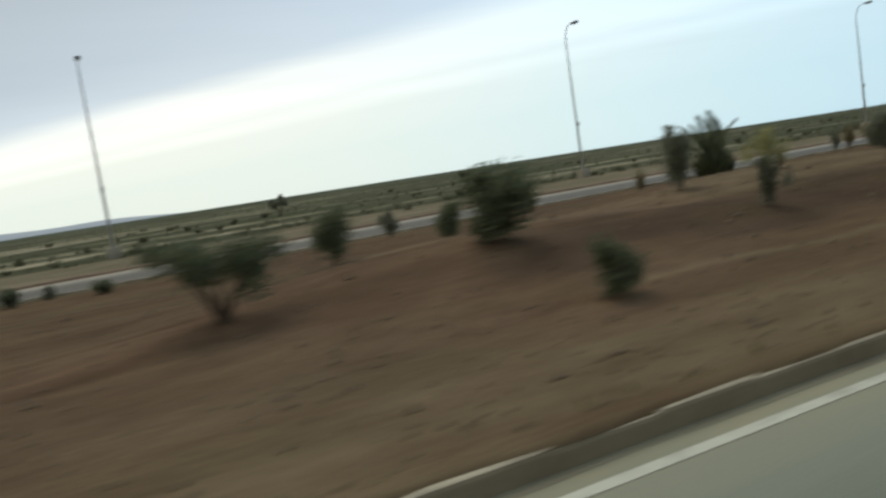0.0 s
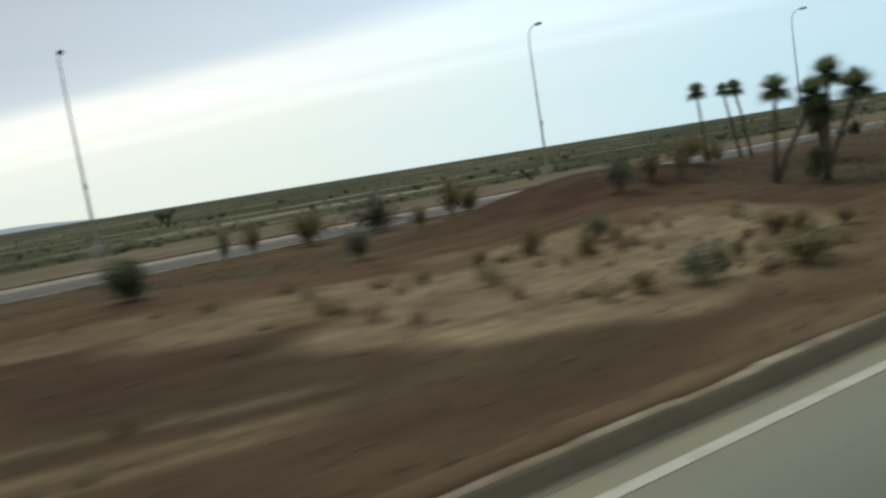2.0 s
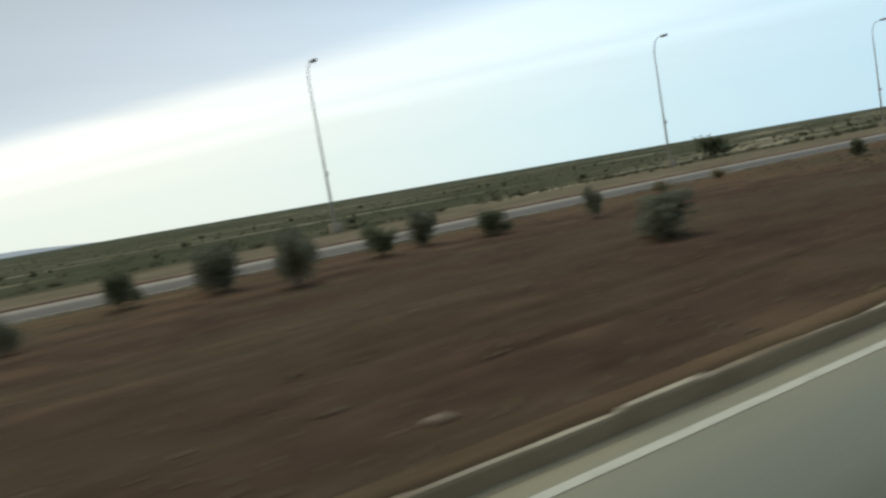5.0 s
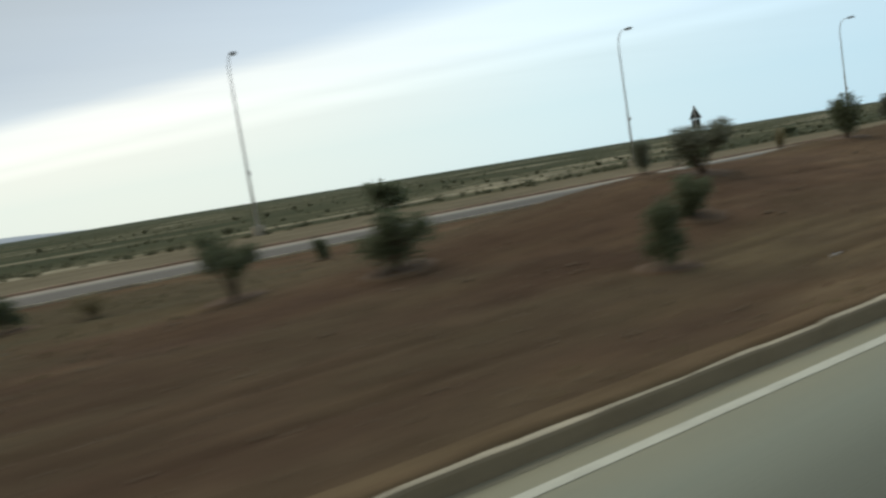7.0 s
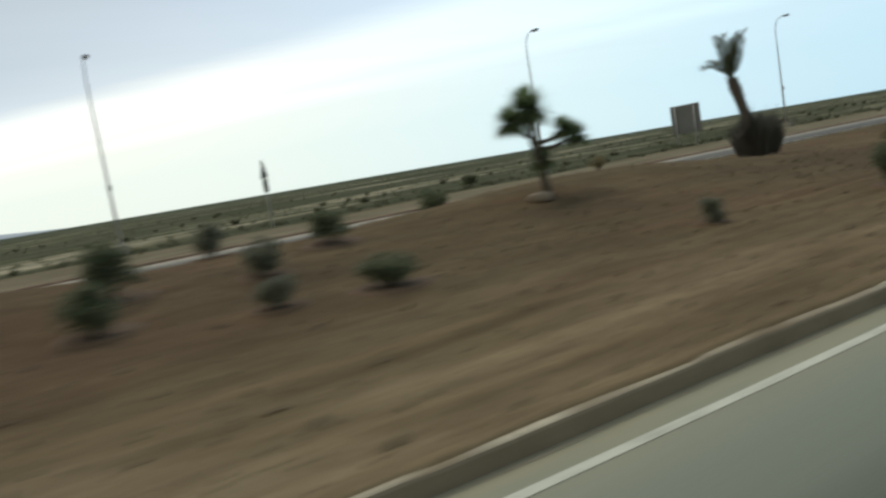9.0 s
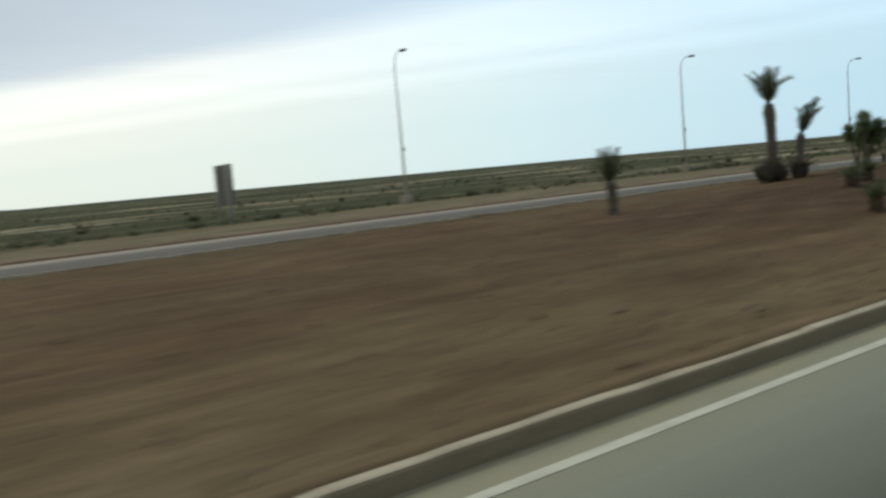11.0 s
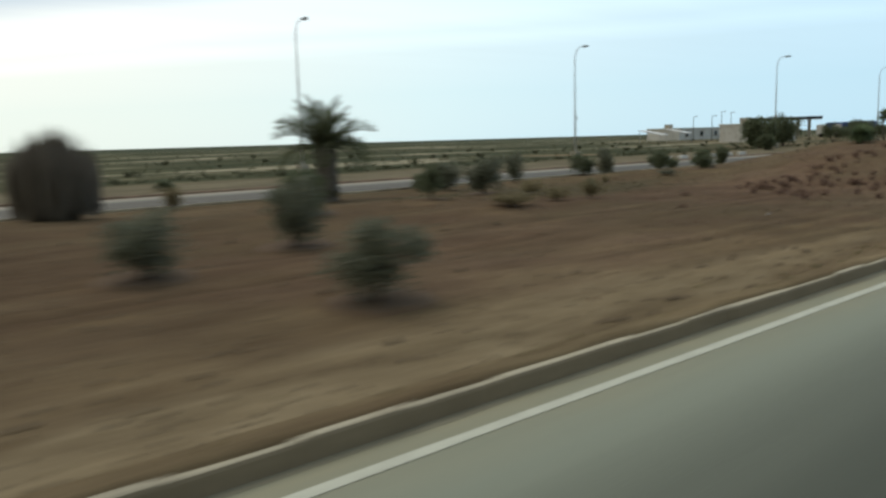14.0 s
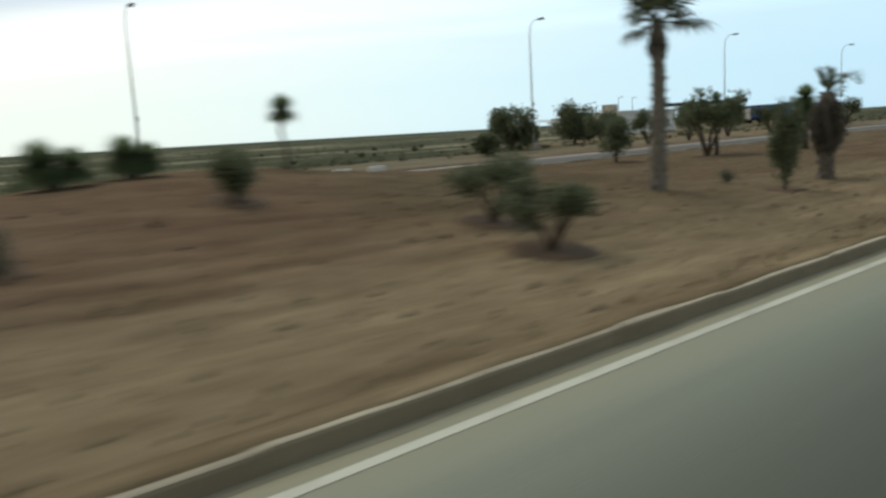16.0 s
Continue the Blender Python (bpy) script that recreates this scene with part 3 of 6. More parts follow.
def kerb(name, y_front, depth, z0, z1, mat, label, face=-1, x0=-60, x1=430, seed=1):
    """A run of kerb stones, a metre each, with a rounded front edge and open joints."""
    rnd = random.Random(seed)
    verts, faces = [], []
    x = x0
    while x < x1:
        dz, dy = rnd.uniform(-0.012, 0.012), rnd.uniform(-0.008, 0.008)
        prof = [(0.0, z0), (0.015, z1 - 0.035), (0.03, z1 - 0.01), (0.055, z1), (depth, z1), (depth, z0)]
        n, k = len(verts), len(prof)
        for xx in (x + 0.006, x + 0.994):
            verts += [(xx, y_front + dy - face * d, z + (dz if z > z0 else 0)) for d, z in prof]
        for i in range(k - 1):
            faces.append((n + i, n + i + 1, n + k + i + 1, n + k + i))
        faces.append(tuple(n + i for i in range(k))[::-1])
        faces.append(tuple(n + k + i for i in range(k)))
        x += 1.0
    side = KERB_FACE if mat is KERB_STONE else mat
    # 1: front and ends, in the tone that carries their shade; 0: the rest
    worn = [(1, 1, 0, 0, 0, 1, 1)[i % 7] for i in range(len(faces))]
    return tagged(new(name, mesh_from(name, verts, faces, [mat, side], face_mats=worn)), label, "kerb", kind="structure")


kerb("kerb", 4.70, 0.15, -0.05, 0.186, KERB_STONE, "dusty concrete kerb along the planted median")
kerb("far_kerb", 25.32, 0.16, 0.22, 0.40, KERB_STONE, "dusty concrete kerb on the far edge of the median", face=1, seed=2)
kerb("outer_kerb", 32.28, 0.15, 0.24, 0.40, FAR_KERB, "reddish kerb along the sandy verge", seed=4)


SPILL_X = (-60, 15, 22, 45, 48, 51, 90, 135, 142, 186, 225, 240, 250, 256, 275, 430)
SPILL_Y = (4.75, 4.75, 4.83, 4.79, 4.70, 4.80, 4.77, 4.79, 4.83, 4.84, 4.80, 4.78, 4.70, 4.78, 4.785, 4.78)


def soil_spill():
    """Soil washed from the median over the top of the kerb."""
    xs = np.arange(-60, 420, 0.25)
    wob = 0.03 * np.sin(1.9 * xs) * np.sin(0.43 * xs + 1) + 0.008 * np.sin(5.3 * xs + np.sin(2.1 * xs))
    front = np.clip(np.interp(xs, SPILL_X, SPILL_Y) + wob, 4.712, 4.90)
    back = np.full_like(xs, 5.3)
    rows = [np.stack([xs, front, np.full_like(xs, 0.170)], -1), np.stack([xs, front + 0.02, 0.204 + 0 * xs], -1),
            np.stack([xs, front + 0.12, 0.212 + 0.01 * np.sin(3 * xs)], -1), np.stack([xs, back, height(xs, back) - 0.01], -1)]
    n = len(xs)
    faces = [(j * n + i, j * n + i + 1, (j + 1) * n + i + 1, (j + 1) * n + i) for j in range(3) for i in range(n - 1)]
    me = mesh_from("soil_spill", np.concatenate(rows), faces, EARTH, True)
    tan = np.clip(np.interp(xs, TAN_X, TAN) + np.interp(xs, NEAR_X, NEAR) + 0.1, 0, 1)
    me.attributes.new("tan", "FLOAT", "POINT").data.foreach_set("value", np.tile(tan, 4).astype(np.float32))
    me.attributes.new("rut", "FLOAT", "POINT").data.foreach_set("value", np.full(4 * n, 0.5, np.float32))
    tagged(new("soil_spill", me), "loose brown soil washed over the kerb top", "soil", kind="structure")


soil_spill()


HEAP_X = (-60, 40, 45, 46.5, 49, 50.5, 90, 100, 135, 186, 230, 240, 249, 250.5, 254.5, 256, 275, 430)
HEAP_Z = (0.02, 0.004, 0.01, 0.06, 0.06, 0.01, 0.004, 0.006, 0.002, 0.002, 0.004, 0.02, 0.06, 0.10, 0.10, 0.02, 0.01, 0.01)


def gutter_heap():
    """Dust and soil heaped in the gutter against the kerb."""
    xs = np.arange(-60, 420, 0.25)
    z = np.interp(xs, HEAP_X, HEAP_Z) * (1 + 0.18 * np.sin(1.3 * xs + 0.5) * np.sin(0.37 * xs)) + 0.006
    front = 4.70 - (0.07 + 1.0 * z) + 0.02 * np.sin(2.9 * xs) * np.sin(0.7 * xs)
    rows = [np.stack([xs, front, 0.003 + 0 * xs], -1), np.stack([xs, 0.55 * front + 0.45 * 4.70, 0.32 * z + 0.003], -1),
            np.stack([xs, 4.697 + 0 * xs, z], -1), np.stack([xs, 4.775 + 0 * xs, z + 0.004], -1)]
    n = len(xs)
    faces = [(j * n + i, j * n + i + 1, (j + 1) * n + i + 1, (j + 1) * n + i) for j in range(3) for i in range(n - 1)]
    kinds = [int(46 < xs[i] < 49.5 or 249.5 < xs[i] < 255) for j in range(3) for i in range(n - 1)]
    me = mesh_from("gutter_heap", np.concatenate(rows), faces, [GUTTER_DUST, EARTH], True, kinds)
    for name, v in (("tan", 0.9), ("sand", 0.35), ("rut", 0.5)):
        me.attributes.new(name, "FLOAT", "POINT").data.foreach_set("value", np.full(4 * n, v, np.float32))
    tagged(new("gutter_heap", me), "pale dust and soil heaped in the gutter", "soil", kind="structure")


gutter_heap()


def far_hill():
    """A low hazy ridge on the horizon."""
    verts, faces = [], []
    n = 60
    for i in range(n):
        a = radians(-24 + 31 * i / (n - 1))
        f = i / (n - 1)
        h = 62 * (math.sin(math.pi * min(1, f * 1.02)) ** 0.8) * (0.72 + 0.2 * math.sin(9 * f) + 0.12 * math.sin(23 * f + 1)) * (1.1 - 0.5 * f)
        for r, z in ((3900, -2), (4050, max(h, 0) * 0.75), (4200, max(h, 0)), (4500, -2)):
            verts.append((120 + r * math.sin(a), r * math.cos(a), z))
    for i in range(n - 1):
        for k in range(3):
            faces.append((4 * i + k, 4 * i + k + 1, 4 * i + k + 5, 4 * i + k + 4))
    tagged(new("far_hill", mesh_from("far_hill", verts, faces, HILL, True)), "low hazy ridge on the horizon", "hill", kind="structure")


far_hill()


# ---- plants: shared meshes ----
def leaf_quads(rnd, centres, count, spread_xy, size, up=0.3):
    verts, faces = [], []
    for _ in range(count):
        c = rnd.choice(centres)
        p = Vector(c[:3]) + Vector([max(-1.5, min(1.5, rnd.gauss(0, 1))) for _ in range(3)]) * c[3] * spread_xy
        if p.z < 0.01:
            p.z = 0.01 + abs(p.z) * 0.3
        d = Vector((rnd.gauss(0, 1), rnd.gauss(0, 1), rnd.gauss(up, 0.8))).normalized()
        a = d.cross(Vector((rnd.gauss(0, 1), rnd.gauss(0, 1), rnd.gauss(0, 1)))).normalized()
        s = size * rnd.uniform(0.6, 1.4)
        n = len(verts)
        verts += [p, p + d * s * 0.5 + a * s * 0.22, p + d * s, p + d * s * 0.5 - a * s * 0.22]
        faces.append((n, n + 1, n + 2, n + 3))
    return verts, faces


def stems(rnd, tops, r0, base_r=0.05):
    """Thin stems that fan out of one root."""
    verts, faces = [Vector((0, 0, -0.05))], []
    for t in tops:
        t = Vector(t)
        mid = Vector((rnd.gauss(0, base_r), rnd.gauss(0, base_r), 0)) * 0.5 + t * 0.5 + Vector((0, 0, 0.03))
        n = len(verts)
        for k in range(4):
            w = k * math.pi / 2
            verts.append(mid + Vector((math.cos(w), math.sin(w), 0)) * r0 * 0.8)
        verts.append(t)
        for k in range(4):
            a, b = n + k, n + (k + 1) % 4
            faces += [(0, b, a), (a, b, n + 4)]
    return verts, faces


def shrub_meshes(kind, seed):
    """Unit shrubs, one metre wide and one metre high: foliage and stems."""
    rnd = random.Random(seed)
    if kind == "s":        # broad, leafy from the ground up
        cs = [(rnd.uniform(-0.33, 0.33), rnd.uniform(-0.33, 0.33), rnd.uniform(0.18, 0.78), rnd.uniform(0.10, 0.19)) for _ in range(15)]
        cs = [c for c in cs if c[0] ** 2 + c[1] ** 2 + (c[2] - 0.42) ** 2 < 0.2] + [(0, 0, 0.3, 0.22), (0.1, 0, 0.55, 0.2)]
        f = leaf_quads(rnd, cs, 2600, 0.70, 0.080)
        st = stems(rnd, [(c[0], c[1], c[2]) for c in cs[:8]], 0.022)
    elif kind == "t":      # bare stem under a rounded crown
        cs = [(rnd.uniform(-0.36, 0.36), rnd.uniform(-0.36, 0.36), rnd.uniform(0.2, 0.88), rnd.uniform(0.09, 0.15)) for _ in range(26)]
        cs = [c for c in cs if c[0] ** 2 + c[1] ** 2 + (1.15 * (c[2] - 0.54)) ** 2 < 0.19] + [(0, 0, 0.56, 0.22), (0.1, 0, 0.34, 0.17), (-0.1, 0.05, 0.32, 0.17)]
        f = leaf_quads(rnd, cs, 2500, 0.80, 0.080)
        trunk = tube([(0, 0, -0.06), (0.02, 0.01, 0.2), (-0.01, 0.02, 0.42), (0, 0, 0.62)], [0.05, 0.042, 0.036, 0.02], 6, False)
        limbs = []
        for c in cs[:8]:
            limbs.append(tube([(0, 0, 0.3 + 0.1 * rnd.random()), ((c[0]) * 0.5, c[1] * 0.5, 0.5), c[:3]], [0.025, 0.017, 0.007], 5, False))
        st = join([trunk] + limbs)
    elif kind == "v":      # several stems that fan out under a broken crown
        tops = [(0.36 * math.cos(a), 0.36 * math.sin(a), rnd.uniform(0.62, 0.85)) for a in [k * 1.26 + rnd.uniform(-0.3, 0.3) for k in range(5)]]
        cs = [(t[0] + rnd.gauss(0, 0.09), t[1] + rnd.gauss(0, 0.09), t[2] + rnd.gauss(0.02, 0.09), 0.11) for t in tops for _ in range(4)]
        f = leaf_quads(rnd, cs, 2600, 0.85, 0.080)
        st = join([tube([(0, 0, -0.05), (t[0] * 0.35, t[1] * 0.35, 0.3), (t[0] * 0.8, t[1] * 0.8, 0.58), t], [0.03, 0.026, 0.02, 0.01], 5, False) for t in tops])
    elif kind == "w":      # sparse dry weed, many thin stalks
        tops = [(rnd.gauss(0, 0.24), rnd.gauss(0, 0.24), rnd.uniform(0.45, 1.0)) for _ in range(26)]
        cs = [(t[0] * k, t[1] * k, t[2] * k, 0.055) for t in tops for k in (0.55, 0.78, 0.98)]
        f = leaf_quads(rnd, cs, 760, 1.3, 0.10, 0.7)
        st = stems(rnd, tops, 0.010, 0.07)
    else:                  # low cushion tuft
        tops = [(rnd.gauss(0, 0.3), rnd.gauss(0, 0.3), rnd.uniform(0.4, 1.0)) for _ in range(16)]
        cs = [(t[0] * k, t[1] * k, t[2] * k, 0.1) for t in tops for k in (0.4, 0.85)]
        f = leaf_quads(rnd, cs, 240, 1.0, 0.13, 0.6)
        st = stems(rnd, tops[:6], 0.012, 0.07)
    return f, st


SHRUB_MESH = {}
for kind_, mats_ in (("s", (BUSH_LEAF, GREY_LEAF)), ("t", (BUSH_LEAF, GREY_LEAF)), ("v", (BUSH_LEAF, GREY_LEAF)), ("w", (WEED_LEAF, GREY_LEAF)), ("c", (WEED_LEAF, RUST_WEED))):
    for v_ in range(4):
        f_, s_ = shrub_meshes(kind_, 100 + v_ + ord(kind_))
        stem_mesh = mesh_from("stem", *s_, STEM)
        for m_ in range(2):
            SHRUB_MESH[kind_, v_, m_] = (mesh_from("foliage", *f_, mats_[m_]), stem_mesh)

SHRUB_NAMES = {"s": ("shrub", "shrub", ("dark green leafy shrub growing in the bare earth", "dusty grey-green shrub growing in the bare earth")),
               "t": ("small_tree", "tree", ("small dark green bushy tree on a bare stem", "small dusty grey-green tree on a bare stem")),
               "v": ("fanned_tree", "tree", ("small dark green tree with several fanned stems", "small grey-green tree with several fanned stems")),
               "w": ("weed", "weed", ("dry straggly brown-green weed in the earth", "dusty grey-green straggly weed in the earth")),
               "c": ("dry_tuft", "weed", ("low dry brown tuft in the sandy earth", "low rust-brown dried tuft in the earth"))}
SHRUB_GROUPS = {"s": "shrubs of the median", "t": "small trees of the median", "v": "fanned trees by the road", "w": "weeds of the median", "c": "dry tufts of the median"}
plant_rnd = random.Random(11)


PLANTED = []      # plants that stand in a watering basin


def ground_z(x, y):
    z = float(height(np.float64(x), np.float64(y)))
    return z + (0.12 * min(max((y - 32) / 5, 0), 1) if y > 32.3 else 0)


def shrub(kind, x, y, w, h, tone=None):
    name, cat, labels = SHRUB_NAMES[kind]
    v, m = plant_rnd.randrange(4), (plant_rnd.random() < (0.15 if kind == "w" else 0.4) if tone is None else tone)
    ob = thing(name, labels[int(m)], cat, x, y, ground_z(x, y) - 0.01, plant_rnd.uniform(0, 360), SHRUB_GROUPS[kind], (w, w, h))
    fol, st = SHRUB_MESH[kind, v, int(m)]
    part("foliage", fol, ob)
    part("stem", st, ob, "thin brown woody stems")
    if kind in "stv" and w >= 0.5 and x > 100 and y < 21:
        PLANTED.append((x, y, 0.52 * min(w, 1.2)))
    return ob


def flowering_shrub(x, y, w, h):
    """A small upright shrub whose top is in yellow-green flower."""
    rnd = random.Random(61)
    ob = thing("flowering_shrub", "upright green shrub with a yellow-green flowering top", "shrub", x, y, ground_z(x, y) - 0.01, 0, "", (w, w, h))
    part("foliage", mesh_from("foliage", *leaf_quads(rnd, [(rnd.gauss(0, 0.14), rnd.gauss(0, 0.14), rnd.uniform(0.12, 0.72), 0.10) for _ in range(18)], 1500, 0.8, 0.085), GREY_LEAF), ob)
    part("stem", SHRUB_MESH["w", 0, 0][1], ob, "thin brown woody stems")
    part("blossom", mesh_from("blossom", *leaf_quads(rnd, [(rnd.gauss(0, 0.34), rnd.gauss(0, 0.34), rnd.uniform(0.74, 0.98), 0.10) for _ in range(20)], 1100, 0.8, 0.075), BLOSSOM), ob, "yellow-green flower heads")


def rosette_mesh(seed, count=300, low=-0.55, width=0.048, name="leaf_rosette", mat=None):
    """Stiff sword leaves from one point, one metre long."""
    rnd = random.Random(seed)
    verts, faces = [], []
    for i in range(count):
        z = low + (1 - low) * (i + 0.5) / count
        a = i * 2.399 + rnd.uniform(-0.2, 0.2)
        r = math.sqrt(max(0.0, 1 - z * z))
        d = Vector((r * math.cos(a), r * math.sin(a), z)).normalized()
        side = d.cross(Vector((0, 0, 1)))
        side = side.normalized() if side.length > 0.01 else Vector((1, 0, 0))
        ln = rnd.uniform(0.8, 1.08)
        droop = Vector((0, 0, -0.20 * (1 - z)))
        n = len(verts)
        for t, w in ((0.05, 0.6), (0.35, 1.0), (0.7, 0.8), (1.0, 0.03)):
            c = d * ln * t + droop * t * t
            verts += [c + side * width * w, c - side * width * w]
        faces += [(n + 2 * k, n + 2 * k + 1, n + 2 * k + 3, n + 2 * k + 2) for k in range(3)]
    return mesh_from(name, verts, faces, mat)


def agave_mesh(seed):
    """Broad upright leaves in a tight tuft, one metre high."""
    rnd = random.Random(seed)
    verts, faces = [], []
    for i in range(46):
        a = i * 2.399
        tilt = radians(6 + 60 * (i / 45) ** 1.2 + rnd.uniform(-6, 6))
        d = Vector((math.sin(tilt) * math.cos(a), math.sin(tilt) * math.sin(a), math.cos(tilt)))
        side = Vector((-math.sin(a), math.cos(a), 0)) * 0.05
        base = Vector((math.cos(a), math.sin(a), 0)) * 0.08 + Vector((0, 0, rnd.uniform(0.25, 0.45)))
        ln = rnd.uniform(0.48, 0.72)
        n = len(verts)
        for t, w in ((0, 0.6), (0.4, 1.0), (0.75, 0.7), (1.0, 0.05)):
            q = base + d * ln * t + Vector((0, 0, -0.05 * t * t))
            verts += [q + side * w, q - side * w]
        faces += [(n + 2 * k, n + 2 * k + 1, n + 2 * k + 3, n + 2 * k + 2) for k in range(3)]
    return mesh_from("leaf_tuft", verts, faces, FROND)


AGAVES = [agave_mesh(31), agave_mesh(32)]
AGAVE_FOOT = mesh_from("foot", *tube([(0, 0, -0.08), (0, 0, 0.15), (0.01, 0, 0.35), (0, 0, 0.5)], [0.17, 0.21, 0.20, 0.10], 10), STEM)


def agave(x, y, w, h):
    ob = thing("agave", "stumpy dark agave with stiff leaves and pale dead blades", "agave", x, y, ground_z(x, y) - 0.01, plant_rnd.uniform(0, 360), "agaves of the median", (w * 1.75, w * 1.75, h * 1.02))
    part("foot", AGAVE_FOOT, ob, "dark shaggy foot")
    part("dead_leaf_skirt", SKIRTS[plant_rnd.randrange(2)], ob, "brown hanging dead leaves", pose(0, 0, 0.55, 0, 0, plant_rnd.uniform(0, 360)) @ Matrix.Scale(0.62, 4))
    part("leaf_tuft", AGAVES[plant_rnd.randrange(2)], ob)
    for i in range(3):
        a, ln = plant_rnd.uniform(0, 360), plant_rnd.uniform(0.5, 0.75)
        part("dead_blade", DEAD_BLADE, ob, "pale dried leaf blade", pose(0, 0, 0.42, 0, 0, a) @ pose(0, 0, 0, 0, plant_rnd.uniform(-8, 12), 0) @ Matrix.Scale(ln, 4))
    return ob


DEAD_BLADE = mesh_from("dead_blade", [(0.1, -0.03, 0), (0.1, 0.03, 0), (0.55, 0.05, 0.05), (0.55, -0.05, 0.05), (1.0, 0, -0.02)], [(0, 1, 2, 3), (3, 2, 4)], PALE_LEAF)


ROSETTES = [rosette_mesh(s, mat=YUCCA_LEAF) for s in (1, 2, 3)]
SKIRTS = [rosette_mesh(s, 46, -0.98, 0.035, "dead_leaf_skirt", DEAD_FROND) for s in (4, 5)]
for me_ in SKIRTS:      # hang the dead leaves straight down round the stem
    for v_ in me_.vertices:
        r_ = math.hypot(v_.co.x, v_.co.y)
        v_.co = (v_.co.x * 0.32, v_.co.y * 0.32, -abs(v_.co.z) * 0.7 - 0.45 * r_)


def yucca(x, y, heads, stem=0.06, label="yucca tree with spiky green heads on bare stems", single=False):
    """heads: (x, y, z, radius) of each leaf head, in the world."""
    z0 = ground_z(x, y)
    ob = thing("yucca_tree", label, "yucca", x, y, z0, 0, "yucca trees of the median")
    rnd = random.Random(int(x * 10))
    for i, (hx, hy, hz, r) in enumerate(heads):
        top = Vector((hx - x, hy - y, hz - z0))
        p1 = Vector((rnd.gauss(0, 0.06), rnd.gauss(0, 0.06), -0.1))
        if single and i:      # side heads branch off the first stem
            p1 = fork * min(1.0, 0.85 * top.z / fork.z)
        p2 = p1.lerp(top, 0.35) * 0.8 + Vector((0, 0, 0.1))
        p3 = p1.lerp(top, 0.7)
        if i == 0:
            fork = p1.lerp(top, 0.68)
        if single and i:
            p2, p3 = p1.lerp(top, 0.4) - Vector((0, 0, 0.08)), p1.lerp(top, 0.75) - Vector((0, 0, 0.05))
        stem_r = stem * (0.55 if single and i else 1)
        pts = [p1, p2, p3 + Vector((rnd.gauss(0, 0.04), rnd.gauss(0, 0.04), 0)), top]
        part("stem", mesh_from("stem", *tube(pts, [stem_r * 1.25, stem_r, stem_r * 0.85, stem_r * 0.6], 8), YUCCA_STEM, True), ob)
        part("leaf_rosette", ROSETTES[(i + int(x)) % 3], ob, "", pose(*top, 0, 0, rnd.uniform(0, 360)) @ Matrix.Scale(r * (1.45 if single else 1.27 if x < 100 else 1.25), 4) @ Matrix.Diagonal((1, 1, 0.85 if x < 100 else 0.9, 1)))
        if r > 0.45 and x > 100 and not single:
            low = p3.lerp(top, 0.45)
            part("leaf_rosette", ROSETTES[(i + 1) % 3], ob, "", pose(*low, 0, 0, rnd.uniform(0, 360)) @ Matrix.Scale(r * 0.95, 4))
        for k, size in ((1.0, 0.7 if single else 0.95), (0.72, 0.4 if single else 0.6)):      # thatch of dead leaves down the stem
            c = top if k == 1.0 else p3.lerp(top, (k - 0.35) / 0.65)
            part("dead_leaf_skirt", SKIRTS[(i + int(10 * k)) % 2], ob, "brown hanging dead leaves", pose(c.x, c.y, c.z - 0.02, 0, 0, rnd.uniform(0, 360)) @ Matrix.Scale(min(r, 0.5) * size, 4))
    return ob


def frond_mesh(seed, arch, mat, name="frond", fold=0.55, leaflets=30, wide=0.26, swept=0.75):
    """A feather leaf one metre long that leaves its base along +x and bends by arch."""
    rnd = random.Random(seed)
    pts, d, p = [], Vector((1, 0, 0)), Vector((0, 0, 0))
    ang = 0.0
    for i in range(11):
        pts.append(p.copy())
        p = p + Vector((math.cos(ang), 0, math.sin(ang))) * 0.1
        ang -= arch * 0.1 * (0.4 + 0.14 * i)
    verts, faces = tube(pts, [0.034 * (1 - i / 10) ** 1.6 + 0.005 for i in range(11)], 4, False)
    for i in range(leaflets):
        t = 0.08 + 0.91 * i / (leaflets - 1)
        k = min(int(t * 10), 9)
        c = pts[k].lerp(pts[k + 1], t * 10 - k)
        along = (pts[k + 1] - pts[k]).normalized()
        up = Vector((0, 1, 0)).cross(along) * -1
        ln = wide * (0.35 + 1.15 * math.sin(math.pi * min(1, 0.18 + t * 0.82)) ** 0.8) * rnd.uniform(0.8, 1.1)
        for s in (-1, 1):
            dr = (along * swept + Vector((0, s, 0)) * 0.8 + up * fold * rnd.uniform(0.3, 1.0)).normalized()
            n = len(verts)
            verts += [c, c + dr * ln * 0.5 + along * 0.016, c + dr * ln + Vector((0, 0, -0.05 * ln)), c + dr * ln * 0.5 - along * 0.016]
            faces.append((n, n + 1, n + 2, n + 3))
    return mesh_from(name, verts, faces, mat)


FRONDS = [frond_mesh(1, 0.7, FROND, wide=0.20, swept=1.35), frond_mesh(2, 1.1, FROND), frond_mesh(3, 1.8, FROND)]
DEAD_FRONDS = [frond_mesh(4, 0.8, DEAD_FROND, "dead_frond"), frond_mesh(5, 1.6, DEAD_FROND, "dead_frond")]


